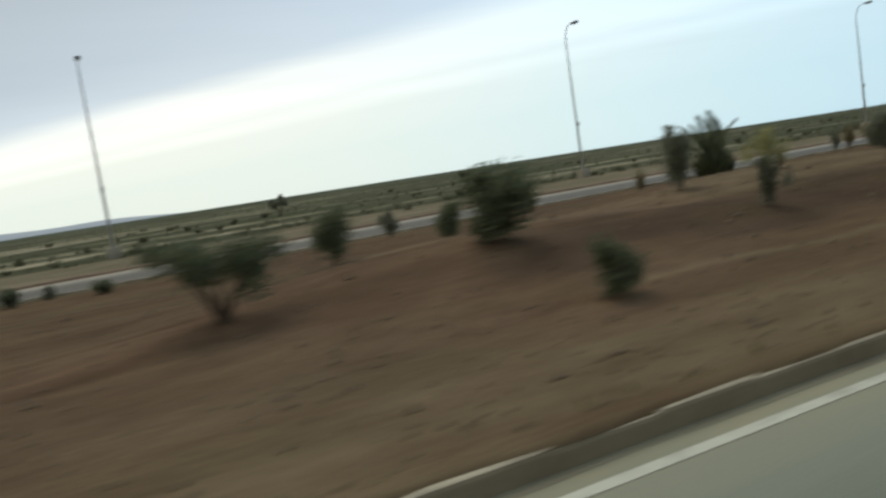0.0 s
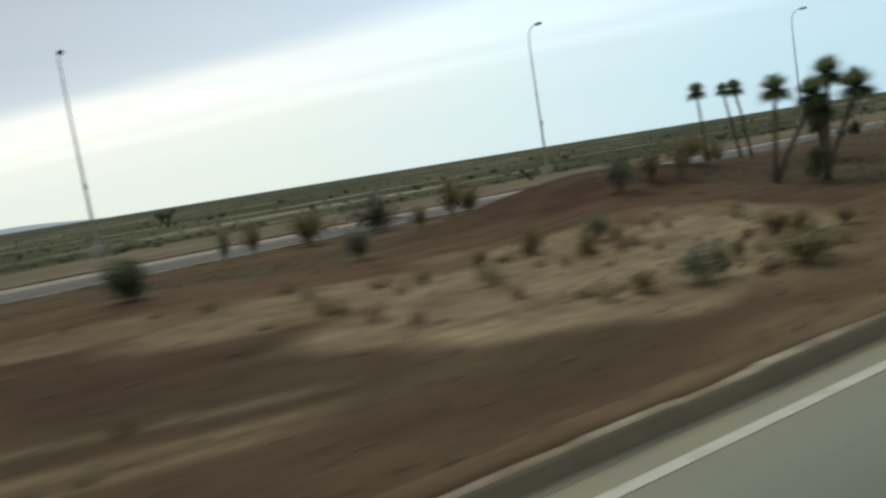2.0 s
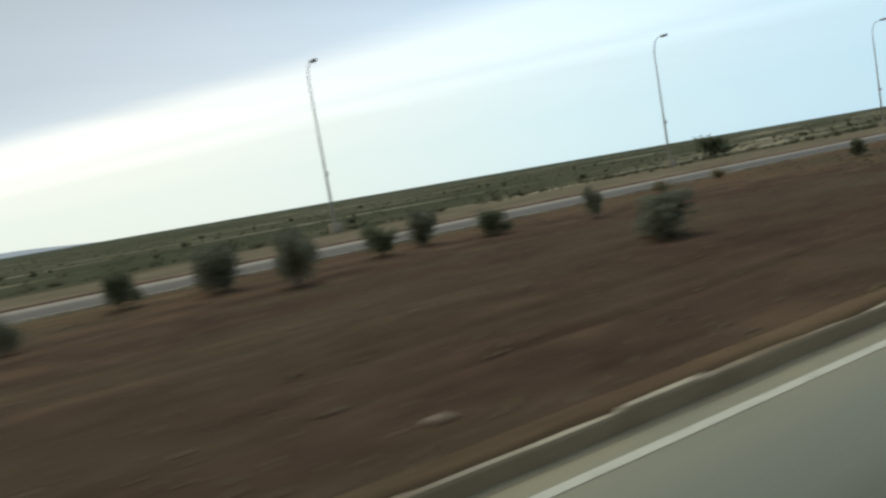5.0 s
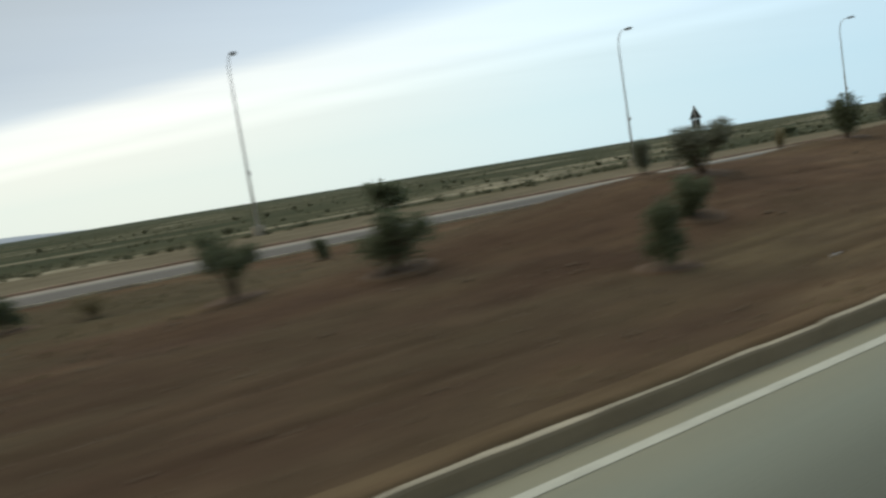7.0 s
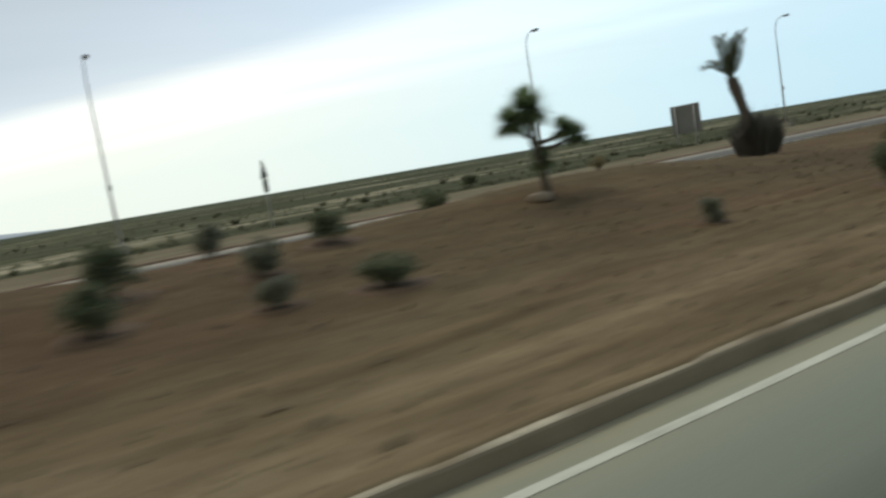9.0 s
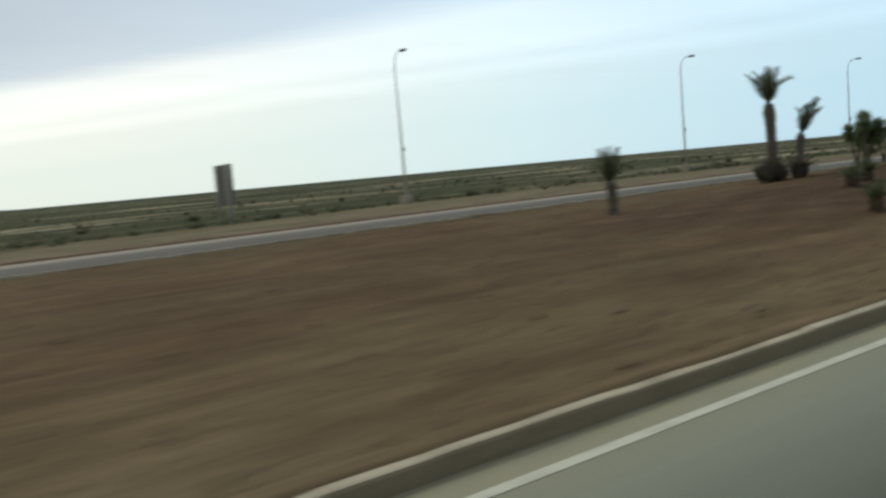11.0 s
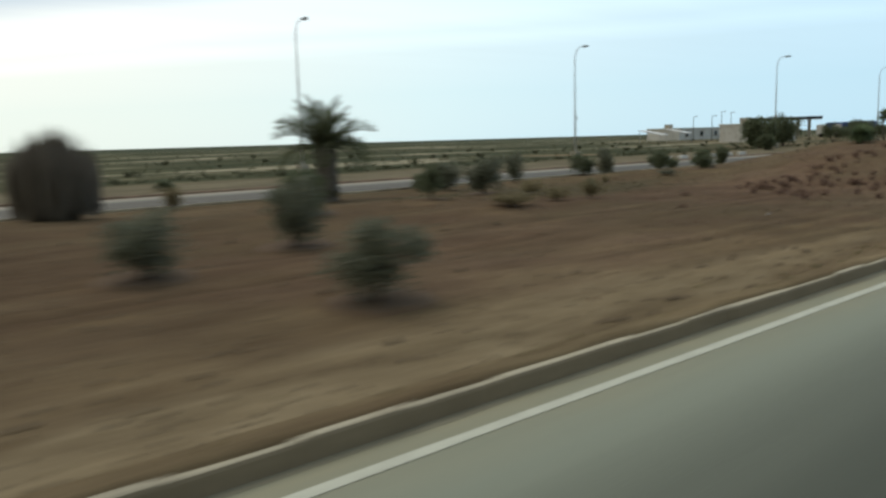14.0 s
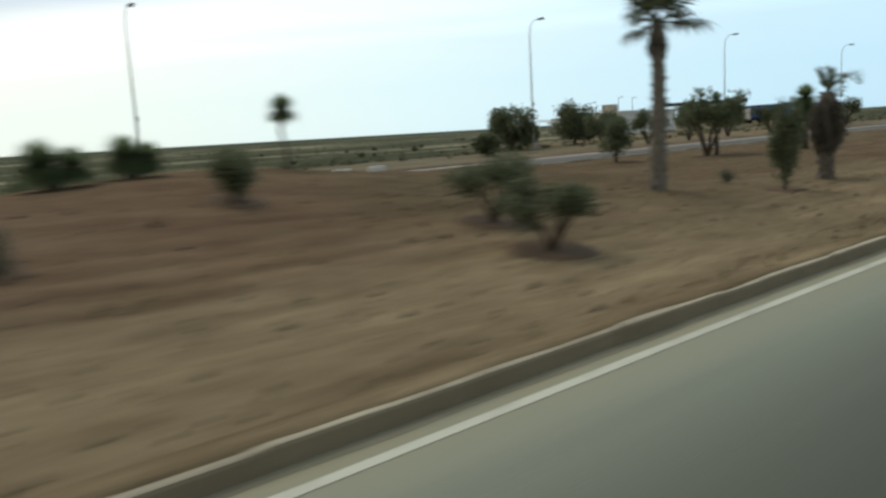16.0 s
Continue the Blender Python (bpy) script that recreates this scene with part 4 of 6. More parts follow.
def palm_trunk(rnd, base, top, r0, r1, bulge=0.4):
    """A tapered palm trunk with the stubs of cut leaves standing off it."""
    pts, rad = [], []
    n = 14
    bend = Vector((rnd.gauss(0, 0.05), rnd.gauss(0, 0.05), 0))
    for i in range(n + 1):
        t = i / n
        pts.append(Vector(base).lerp(Vector(top), t) + bend * math.sin(math.pi * t))
        rad.append((r0 + (r1 - r0) * t) * (1 + 0.07 * math.sin(i * 2.1) + rnd.uniform(-0.05, 0.05) + bulge * math.exp(-((t - 0.86) / 0.11) ** 2)))
    chunks = [tube(pts, rad, 12)]
    ln = (Vector(top) - Vector(base)).length
    count = int(ln * 26)
    for i in range(count):
        t = (i + 0.5) / count
        a = i * 2.399
        k = min(int(t * n), n - 1)
        c = pts[k].lerp(pts[k + 1], t * n - k)
        out = Vector((math.cos(a), math.sin(a), 0))
        side = Vector((-math.sin(a), math.cos(a), 0))
        r = rad[k] * 0.96
        s = rnd.uniform(0.05, 0.085)
        b = c + out * r
        tip = c + out * (r + s) + Vector((0, 0, s * 1.5))
        v = [b + side * s * 0.7, b - side * s * 0.7, tip - side * s * 0.3, tip + side * s * 0.3, c + out * r + Vector((0, 0, s * 1.3))]
        chunks.append((v, [(0, 1, 2, 3), (3, 2, 4), (0, 3, 4), (1, 4, 2)]))
    return join(chunks)


def palm(x, y, trunk_top, r0, fronds, label, lean=(0, 0), group="palms of the median", dead=(), foot=None, base_z=None):
    """trunk_top: height of the trunk's top above the world's zero. fronds: (turn, rise, length, curve kind, roll)."""
    z0 = ground_z(x, y) if base_z is None else base_z
    rnd = random.Random(int(x * 7 + y))
    ob = thing("palm_tree", label, "palm tree", x, y, z0, 0, group)
    top = Vector((lean[0], lean[1], trunk_top - z0))
    part("trunk", mesh_from("trunk", *palm_trunk(rnd, (0, 0, -0.15), top, r0, r0 * 0.72), TRUNK), ob, "rough brown trunk with cut leaf stubs")
    for turn, rise, ln, kind, roll in fronds:
        part("frond", FRONDS[kind], ob, "", pose(*top, 0, 0, turn) @ pose(0, 0, 0, 0, -rise, 0) @ pose(0, 0, 0, roll) @ Matrix.Scale(ln, 4))
    for turn, rise, ln, kind, h in dead:
        part("dead_frond", DEAD_FRONDS[kind], ob, "dry brown dead frond", pose(top.x * h, top.y * h, top.z * h, 0, 0, turn) @ pose(0, 0, 0, 0, -rise, 0) @ Matrix.Scale(ln, 4))
    if foot:
        w, h = foot[:2]
        flare = foot[3] if len(foot) > 3 else 26
        verts, faces = [], []
        for i in range(200 + int(220 * w * h)):
            a, rr = rnd.uniform(0, 2 * math.pi), w * (0.38 if flare > 5 else 0.47) * math.sqrt(rnd.random())
            out = Vector((math.cos(a), math.sin(a), 0))
            tilt = radians(rnd.uniform(0, 10 if flare > 5 else 5) + flare * rr / (0.38 * w) * rnd.random())
            d = out * math.sin(tilt) + Vector((0, 0, math.cos(tilt)))
            side = Vector((-math.sin(a + rnd.gauss(0, 0.8)), math.cos(a), 0)).normalized() * rnd.uniform(0.03, 0.06)
            base = out * rr + Vector((0, 0, rnd.uniform(-0.05, 0.45) * h if rr < 0.28 * w else -0.05 + rnd.random() * 0.2 * h))
            ln = h * rnd.uniform(0.35, 0.9) * (1 - 0.15 * rr / (0.42 * w))
            if flare > 5:
                ln = min(ln, h * rnd.choice((0.7, 0.82, 0.9, 0.98, 1.2)) - base.z)
            else:      # a rounded, ragged thatch
                ln = max(0.15, h * rnd.choice((0.4, 0.6, 0.8, 0.9, 1.0, 1.15)) * (1 - 0.28 * (rr / (0.47 * w)) ** 2) - base.z)
            n = len(verts)
            verts += [base, base + d * ln * 0.45 + side, base + d * ln + out * (0.08 if flare > 5 else -0.05) * ln, base + d * ln * 0.45 - side]
            faces.append((n, n + 1, n + 2, n + 3))
        part("sucker_clump", mesh_from("sucker_clump", verts, faces, foot[2] if len(foot) > 2 else FROND), ob, "thick dry suckers round the foot")
    return ob


def ring(count, rise0, rise1, ln, kinds=(0, 1, 2), seed=0):
    rnd = random.Random(seed)
    return [(i * 137.5 + rnd.uniform(-12, 12), rise0 + (rise1 - rise0) * i / max(1, count - 1) + rnd.uniform(-6, 6), ln * rnd.uniform(0.85, 1.1), kinds[min(len(kinds) - 1, int(len(kinds) * i / count))], rnd.uniform(-25, 25)) for i in range(count)]


def bundle(count, lean_turn, lean_rise, ln, spread_deg=14, seed=0):
    """Fronds tied up in a narrow bunch."""
    rnd = random.Random(seed)
    return [(lean_turn + rnd.gauss(0, spread_deg * 2), min(89, lean_rise + rnd.gauss(0, spread_deg)), ln * rnd.uniform(0.65, 1.05), 0, rnd.uniform(-180, 180)) for _ in range(count)]


# ---- street lamps ----
def street_lamp(x, y_head, z_head):
    """A tall column with an arm that reaches back over the far road."""
    y = y_head + 1.15
    z0 = ground_z(x, y) - 0.02
    ob = thing("street_lamp", "tall grey street lamp with a curved arm on a concrete plinth", "street lamp", x, y, z0, 0, "street lamps of the far verge")
    h = z_head - z0
    part("plinth", box_mesh("plinth", PALE_CONCRETE, (-0.32, -0.32, -0.3, 0.32, 0.32, 0.55), bevel=0.03), ob, "pale concrete plinth")
    pts = [(0, 0, 0.5), (0, 0, h * 0.45), (0, 0, h - 1.0), (0, -0.08, h - 0.5), (0, -0.25, h - 0.15), (0, -0.5, h + 0.02), (0, -0.85, h + 0.06)]
    part("column", mesh_from("column", *tube(pts, [0.082, 0.060, 0.038, 0.034, 0.030, 0.027, 0.025], 10), POLE, True), ob)
    part("door_box", box_mesh("door_box", POLE, (-0.09, -0.16, 3.3, 0.09, -0.07, 3.55)), ob, "small box clamped to the column")
    bm = bmesh.new()
    box(bm, -0.13, -1.45, h - 0.01, 0.13, -0.82, h + 0.11, bevel=0.045)
    part("lamp_head", bm_mesh("lamp_head", bm, LAMP_HEAD, True), ob, "dark flat lamp housing")
    part("lens", box_mesh("lens", LAMP_GLASS, (-0.10, -1.40, h - 0.045, 0.10, -0.95, h - 0.012)), ob, "dull glass lens")
    return ob


street_lamp(1.30, 40.48, 9.93)
street_lamp(29.41, 40.03, 9.94)
street_lamp(57.39, 40.22, 9.99)
street_lamp(85.39, 40.48, 10.02)
street_lamp(113.04, 40.43, 10.02)
street_lamp(141.16, 40.05, 9.99)
street_lamp(168.91, 40.57, 9.91)
street_lamp(196.90, 41.10, 9.81)
street_lamp(224.24, 41.09, 9.65)
street_lamp(251.98, 42.23, 9.80)
street_lamp(279.83, 43.10, 9.78)
street_lamp(307.96, 39.09, 9.87)
street_lamp(336.78, 39.58, 9.91)
street_lamp(365.36, 40.01, 9.79)
for x_ in (394.0, 422.0, 450.0, 478.0, 506.0, -26.5):
    street_lamp(x_, 40.0, 9.85)


# ---- yuccas ----
yucca(41.01, 12.4, [(41.14, 12.3, 2.74, 0.41), (41.50, 11.6, 2.47, 0.44)])
yucca(41.82, 11.6, [(42.62, 11.9, 2.93, 0.47), (42.42, 11.1, 2.50, 0.48), (42.12, 11.9, 2.15, 0.42)])
yucca(46.70, 9.85, [(46.89, 10.75, 3.38, 0.46), (47.35, 10.35, 3.50, 0.48), (47.05, 9.15, 3.22, 0.48), (46.05, 10.25, 2.32, 0.46), (46.15, 9.40, 2.45, 0.50)], 0.07)
yucca(45.60, 14.1, [(45.15, 13.95, 2.15, 0.42), (45.85, 14.3, 2.10, 0.42), (45.45, 14.1, 1.65, 0.36)])
yucca(48.40, 20.6, [(48.09, 20.5, 3.36, 0.40)], 0.05, "thin single-stemmed yucca with a small head")
yucca(48.75, 19.5, [(48.35, 19.55, 3.25, 0.30)], 0.05, "thin single-stemmed yucca with a small head")
yucca(49.39, 19.5, [(49.14, 19.67, 3.25, 0.40)], 0.05, "thin single-stemmed yucca with a small head")
yucca(50.70, 13.7, [(50.65, 13.7, 2.45, 0.52), (50.25, 13.9, 2.10, 0.44), (50.85, 13.5, 2.0, 0.42)])
yucca(147.75, 16.0, [(147.50, 16.0, 3.30, 0.56), (146.90, 16.0, 3.02, 0.42), (148.55, 15.9, 2.66, 0.36), (149.10, 16.1, 2.46, 0.36), (147.80, 16.1, 1.95, 0.36)], 0.10, single=True)
yucca(151.25, 20.4, [(151.25, 20.35, 3.7, 0.27)], 0.07, "pale bare-stemmed yucca with a small head")
yucca(207.79, 19.0, [(207.69, 18.9, 2.65, 0.37)], 0.06)
yucca(208.70, 19.4, [(208.57, 19.4, 2.85, 0.54), (209.10, 19.0, 2.5, 0.51), (208.80, 19.3, 2.2, 0.46)])
yucca(216.71, 24.1, [(216.31, 24.3, 2.45, 0.49), (217.31, 24.1, 2.6, 0.54), (217.11, 24.0, 2.0, 0.49)])
yucca(219.82, 24.1, [(219.82, 24.5, 2.1, 0.49), (220.32, 23.9, 2.55, 0.51)])
yucca(222.02, 23.8, [(221.92, 23.9, 2.35, 0.56), (222.22, 23.1, 2.95, 0.51), (222.52, 23.4, 2.3, 0.49)])
yucca(223.92, 24.5, [(224.42, 24.6, 2.15, 0.49)])
yucca(223.60, 19.3, [(223.25, 19.2, 4.95, 0.38), (223.62, 20.3, 4.92, 0.38), (223.42, 19.5, 3.70, 0.27)], 0.10, "tall yucca with two tufted heads on a forked stem", True)
yucca(273.41, 17.0, [(273.41, 17.0, 2.95, 0.40)], 0.05, "thin yucca on a single stem")
yucca(267.80, 16.1, [(267.70, 16.1, 2.02, 0.50), (268.25, 16.0, 1.95, 0.42)], 0.08, "low stemless yucca, a dark spiky clump")
yucca(269.50, 16.5, [(269.40, 16.5, 2.08, 0.48), (269.85, 16.4, 1.98, 0.40)], 0.08, "low stemless yucca, a dark spiky clump")
yucca(298.72, 20.0, [(298.72, 20.0, 3.0, 0.40)], 0.09)
shrub("v", 298.4, 20.3, 2.7, 2.75, 0)
yucca(303.32, 17.8, [(303.32, 17.8, 2.95, 0.61), (302.92, 17.9, 2.2, 0.55)], 0.09)
yucca(296.22, 10.5, [(296.22, 10.5, 2.9, 0.61), (296.62, 10.2, 2.3, 0.61), (295.92, 10.7, 1.9, 0.61)], 0.09)

# ---- palms ----
palm(21.95, 22.7, 0.75, 0.2, [(20, 70, 2.2, 0, 40), (160, 68, 2.1, 0, -30), (0, 80, 2.3, 0, 80), (190, 80, 2.2, 0, 10), (100, 75, 2.0, 0, 0), (-60, 72, 2.0, 0, 0), (10, 55, 1.7, 0, 0), (175, 50, 1.6, 0, 0), (60, 60, 1.8, 0, 50)], "young date palm, a low clump of upright fronds", foot=(1.5, 1.2))
palm(162.96, 20.6, 3.75, 0.22, [(180, 36, 1.75, 1, 0), (172, 44, 1.5, 0, 20), (172, 76, 1.9, 0, 30), (-170, 70, 1.95, 0, 60), (5, 72, 2.15, 0, -40), (0, 62, 2.2, 0, 40), (-6, 78, 2.05, 0, 10), (12, 84, 1.7, 0, 0), (4, 54, 1.85, 0, 70)],
     "leaning date palm with few fronds and a dense dark foot", (-1.2, 0.0), dead=[(-15, 25, 2.2, 0, 0.25), (20, 35, 1.9, 1, 0.25), (190, 30, 1.2, 1, 0.3)], foot=(2.1, 1.95, SUCKER, 13))
palm(203.32, 20.9, 3.95, 0.25, [(180, 62, 1.75, 1, 20), (150, 68, 1.7, 0, -40), (-160, 74, 1.7, 0, 60), (100, 80, 1.7, 0, 0), (-80, 78, 1.7, 0, 90), (10, 86, 1.8, 0, 30), (5, 72, 1.7, 1, 70), (-12, 60, 1.75, 1, -20), (60, 70, 1.6, 1, 0)],
     "tall date palm with upright fronds on a rough trunk", dead=[(i * 70, -40, 0.55, 1, 0.97) for i in range(5)], foot=(1.5, 1.05, SUCKER))
palm(204.37, 20.2, 2.5, 0.17, bundle(11, 0, 54, 1.9, 7, 6), "smaller date palm with a leaning bunch of fronds", (0.25, 0), foot=(0.7, 0.7, SUCKER), dead=[(i * 137, 48 + 7 * (i % 5), 0.85 + 0.07 * (i % 4), i % 2, 0.08) for i in range(12)])
palm(224.92, 12.0, 4.05, 0.20, bundle(11, -5, 72, 1.6, 7, 8) + [(-8, 60, 1.9, 0, 15)], "slim date palm with a tied bunch of fronds", foot=(0.8, 1.3, SUCKER, 10),
     dead=[(i * 60, -50, 0.7, 1, 0.75) for i in range(6)] + [(i * 137, 62 + 5 * (i % 6), 0.9 + 0.1 * (i % 4), i % 2, 0.07 + 0.04 * (i % 5)) for i in range(20)])
palm(240.45, 22.4, 2.15, 0.40, ring(24, 84, 8, 1.85, (0, 1, 1, 2), 10), "short date palm with a full crown of arching fronds",
     dead=[(i * 53, -80 + (i % 3) * 8, 1.05, i % 2, 0.97 - 0.15 * (i % 4)) for i in range(36)], foot=(0.9, 0.7))
palm(231.69, 21.1, 1.95, 0.42, [(0, 25, 1.1, 1, 0), (40, 45, 0.9, 1, 0), (190, 60, 0.8, 1, 0)], "stumpy palm buried in a dome of dead fronds",
     dead=[(i * 31, -76 + (i % 4) * 9, 1.45 - 0.12 * (i % 3), i % 2, 0.99 - 0.11 * (i % 4)) for i in range(60)] + [(i * 97, 25 + (i * 17) % 60, 0.75, i % 2, 0.98) for i in range(16)], foot=(2.2, 2.15, THATCH, 2))
palm(190.19, 18.28, 1.45, 0.17, [(i * 51, 58 + (i * 11) % 28, 1.15, 0, i * 40) for i in range(9)] + [(-10, 40, 1.4, 0, 0), (185, 45, 1.2, 0, 0)], "young date palm with upright fronds on a short trunk")
palm(286.32, 9.6, 2.7, 0.22, [(10, 30, 1.4, 2, 0), (-20, 45, 1.3, 2, 0), (30, 60, 1.2, 2, 0), (190, 70, 0.9, 1, 0)], "palm with a long skirt of hanging dead fronds",
     dead=[(i * 41, -78 + (i % 3) * 8, (1.45, 1.25, 0.95, 0.65)[i % 4], i % 2, 0.99 - 0.16 * (i % 4)) for i in range(44)])


def fan_leaf_mesh(seed):
    """A stalked fan leaf, one metre long in all."""
    rnd = random.Random(seed)
    verts, faces = tube([(0, 0, 0), (0.28, 0, 0.03), (0.5, 0, 0.02)], [0.02, 0.014, 0.01], 4, False)
    n_seg = 22
    for i in range(n_seg):
        a = radians(-118 + 236 * i / (n_seg - 1))
        ln = (0.5 - 0.10 * abs(a) / 2) * rnd.uniform(0.9, 1.08)
        d = Vector((math.cos(a), math.sin(a), 0.10 * (-1) ** i))
        s = Vector((-math.sin(a), math.cos(a), 0)) * 0.032
        c = Vector((0.5, 0, 0.02))
        n = len(verts)
        verts += [c, c + d * ln * 0.6 + s, c + d * ln + Vector((0, 0, -0.13)), c + d * ln * 0.6 - s]
        faces.append((n, n + 1, n + 2, n + 3))
    return mesh_from("fan_leaf", verts, faces, FROND)


FANS = [fan_leaf_mesh(1), fan_leaf_mesh(2)]


def fan_palm(x, y, top, r):
    z0 = ground_z(x, y)
    rnd = random.Random(77)
    ob = thing("fan_palm", "tall fan palm with a rough ringed trunk and small crown", "palm tree", x, y, z0, 0, "palms of the median")
    part("trunk", mesh_from("trunk", *palm_trunk(rnd, (0, 0, -0.15), (0.1, 0, top - z0), r * 1.3, r * 0.8, bulge=0.1), GREY_TRUNK), ob, "rough brown trunk with broken leaf stubs")
    for i in range(20):
        rise = 85 - 95 * i / 19 + rnd.uniform(-8, 8)
        part("fan_leaf", FANS[i % 2], ob, "", pose(0.1, 0, top - z0, 0, 0, i * 137.5) @ pose(0, 0, 0, 0, -rise, 0) @ Matrix.Scale(rnd.uniform(0.95, 1.25), 4))
    part("fan_leaf", FANS[0], ob, "", pose(0.1, 0, top - z0, 0, 0, -40) @ pose(0, 0, 0, 0, 4, 0) @ Matrix.Scale(1.55, 4))
    for i in range(9):
        part("dead_frond", DEAD_FRONDS[i % 2], ob, "dry brown dead frond", pose(0.1, 0, top - z0 - 0.15, 0, 0, i * 77) @ pose(0, 0, 0, 0, 62, 0) @ Matrix.Scale(0.7, 4))


fan_palm(280.72, 11.4, 4.55, 0.165)


# ---- signs by the far road ----
def sign_post(ob, x, y, h, r=0.035):
    part("post", mesh_from("post", *tube([(x, y, -0.3), (x, y, h)], [r, r], 8), POLE, True), ob)


def warning_sign(x, y, top):
    z0 = ground_z(x, y)
    ob = thing("warning_sign", "triangular warning sign seen from its grey back", "road sign", x, y, z0)
    h = top - z0
    sign_post(ob, 0, 0, h - 0.05)
    for name, dx, s, mat, lab in (("sign_back", 0.04, 0.62, SIGN_BACK, "grey metal back of the triangle"), ("sign_face", 0.062, 0.60, SIGN_RED, "red border of the triangle"), ("sign_field", 0.068, 0.42, SIGN_FACE, "white field of the triangle")):
        t = 0.02 if name == "sign_back" else 0.004
        c = h - 0.95 + 0.32
        tri3 = [(-s, c - s * 0.55), (s, c - s * 0.55), (0, c + s * 1.15)]
        verts = [(dx - t / 2, a, b) for a, b in tri3] + [(dx + t / 2, a, b) for a, b in tri3]
        part(name, mesh_from(name, verts, [(2, 1, 0), (3, 4, 5), (0, 1, 4, 3), (1, 2, 5, 4), (2, 0, 3, 5)], mat), ob, lab)
    part("sub_plate", box_mesh("sub_plate", SIGN_BACK, (0.03, -0.42, h - 1.75, 0.05, 0.42, h - 1.02), bevel=0.004), ob, "grey rectangular plate below")


def sign_board(x, y, top, w, h):
    z0 = ground_z(x, y)
    ob = thing("sign_board", "large rectangular road sign seen from its ribbed back", "road sign", x, y, z0)
    t = top - z0
    for i, yy in enumerate((-w * 0.32, w * 0.32)):
        part("post", mesh_from("post", *tube([(0, yy, -0.3), (0, yy, t - 0.1)], [0.06, 0.06], 8), POLE, True), ob)
    n = 8
    for i in range(n):
        y0, y1 = -w / 2 + w * i / n + 0.01, -w / 2 + w * (i + 1) / n - 0.01
        part("panel", box_mesh("panel", BOARD_BACK, (0.07, y0, t - h, 0.11, y1, t), bevel=0.006), ob)
    for zz in (t - 0.3, t - h + 0.3):
        part("rail", box_mesh("rail", BOARD_BACK, (0.035, -w / 2 + 0.1, zz - 0.04, 0.07, w / 2 - 0.1, zz + 0.04), bevel=0.004), ob)


warning_sign(149.38, 42.29, 4.15)
sign_board(185.57, 43.5, 3.75, 3.0, 2.3)


# ---- filling station beyond the far road ----
def canopy(x, y, length, width, top, turn):
    """A long flat roof on two rows of slim columns."""
    z0 = ground_z(x, y)
    ob = thing("canopy", "long flat filling-station canopy with a dark fascia on slim columns", "canopy", x, y, z0, turn)
    hx, hy, h = length / 2, width / 2, top - z0
    part("roof", box_mesh("roof", CANOPY_PAINT, (-hx, -hy, h - 0.75, hx, hy, h), bevel=0.05), ob, "dark flat roof with a deep fascia")
    part("soffit", box_mesh("soffit", WHITE_WALL, (-hx + 0.3, -hy + 0.3, h - 0.82, hx - 0.3, hy - 0.3, h - 0.752), bevel=0.0), ob, "white underside")
    for f in (-0.72, -0.45, 0.05, 0.48):
        for cy in (-hy * 0.5, hy * 0.5):
            part("column", box_mesh("column", PALE_CONCRETE, (f * hx - 0.2, cy - 0.2, -0.2, f * hx + 0.2, cy + 0.2, h - 0.82), bevel=0.03), ob)


def building(name, label, x0, y0, x1, y1, top, wall, openings=4):
    z0 = ground_z((x0 + x1) / 2, (y0 + y1) / 2)
    ob = thing(name, label, "building", (x0 + x1) / 2, (y0 + y1) / 2, z0)
    hx, hy, h = (x1 - x0) / 2, (y1 - y0) / 2, top - z0
    part("wall", box_mesh("wall", wall, (-hx, -hy, -0.3, hx, hy, h - 0.35), bevel=0.02), ob)
    part("parapet", box_mesh("parapet", WHITE_WALL, (-hx - 0.12, -hy - 0.12, h - 0.347, hx + 0.12, hy + 0.12, h), bevel=0.03), ob, "white parapet")
    for i in range(openings):
        cx = -hx + (i + 0.5) * 2 * hx / openings
        w = part("window", box_mesh("window", DARK_GLASS, (cx - 0.8, -hy - 0.015, 1.0, cx + 0.8, -hy + 0.05, 2.3), bevel=0.01), ob, "dark window")
        part("sill", box_mesh("sill", PALE_CONCRETE, (cx - 0.95, -hy - 0.12, 0.88, cx + 0.95, -hy + 0.02, 0.99), bevel=0.01), w)
    part("tank", box_mesh("tank", PALE_CONCRETE, (-hx + 1.5, -1, h + 0.003, -hx + 3.2, 0.6, h + 1.0), bevel=0.05), ob, "pale water tank on the roof")
    return ob


canopy(438.5, 103.3, 20.5, 6.0, 5.85, 122.0)
building("kiosk", "pale filling-station shop with dark windows under the canopy", 450.0, 112.0, 455.0, 117.0, 3.2, WHITE_WALL, 1)
building("workshop", "pale grey flat-roofed workshop behind the trees", 354.0, 66.0, 368.0, 73.0, 3.65, WHITE_WALL, 0)
building("station_building", "low white flat-roofed filling-station building", 409.0, 116.0, 438.0, 126.0, 3.7, WHITE_WALL)


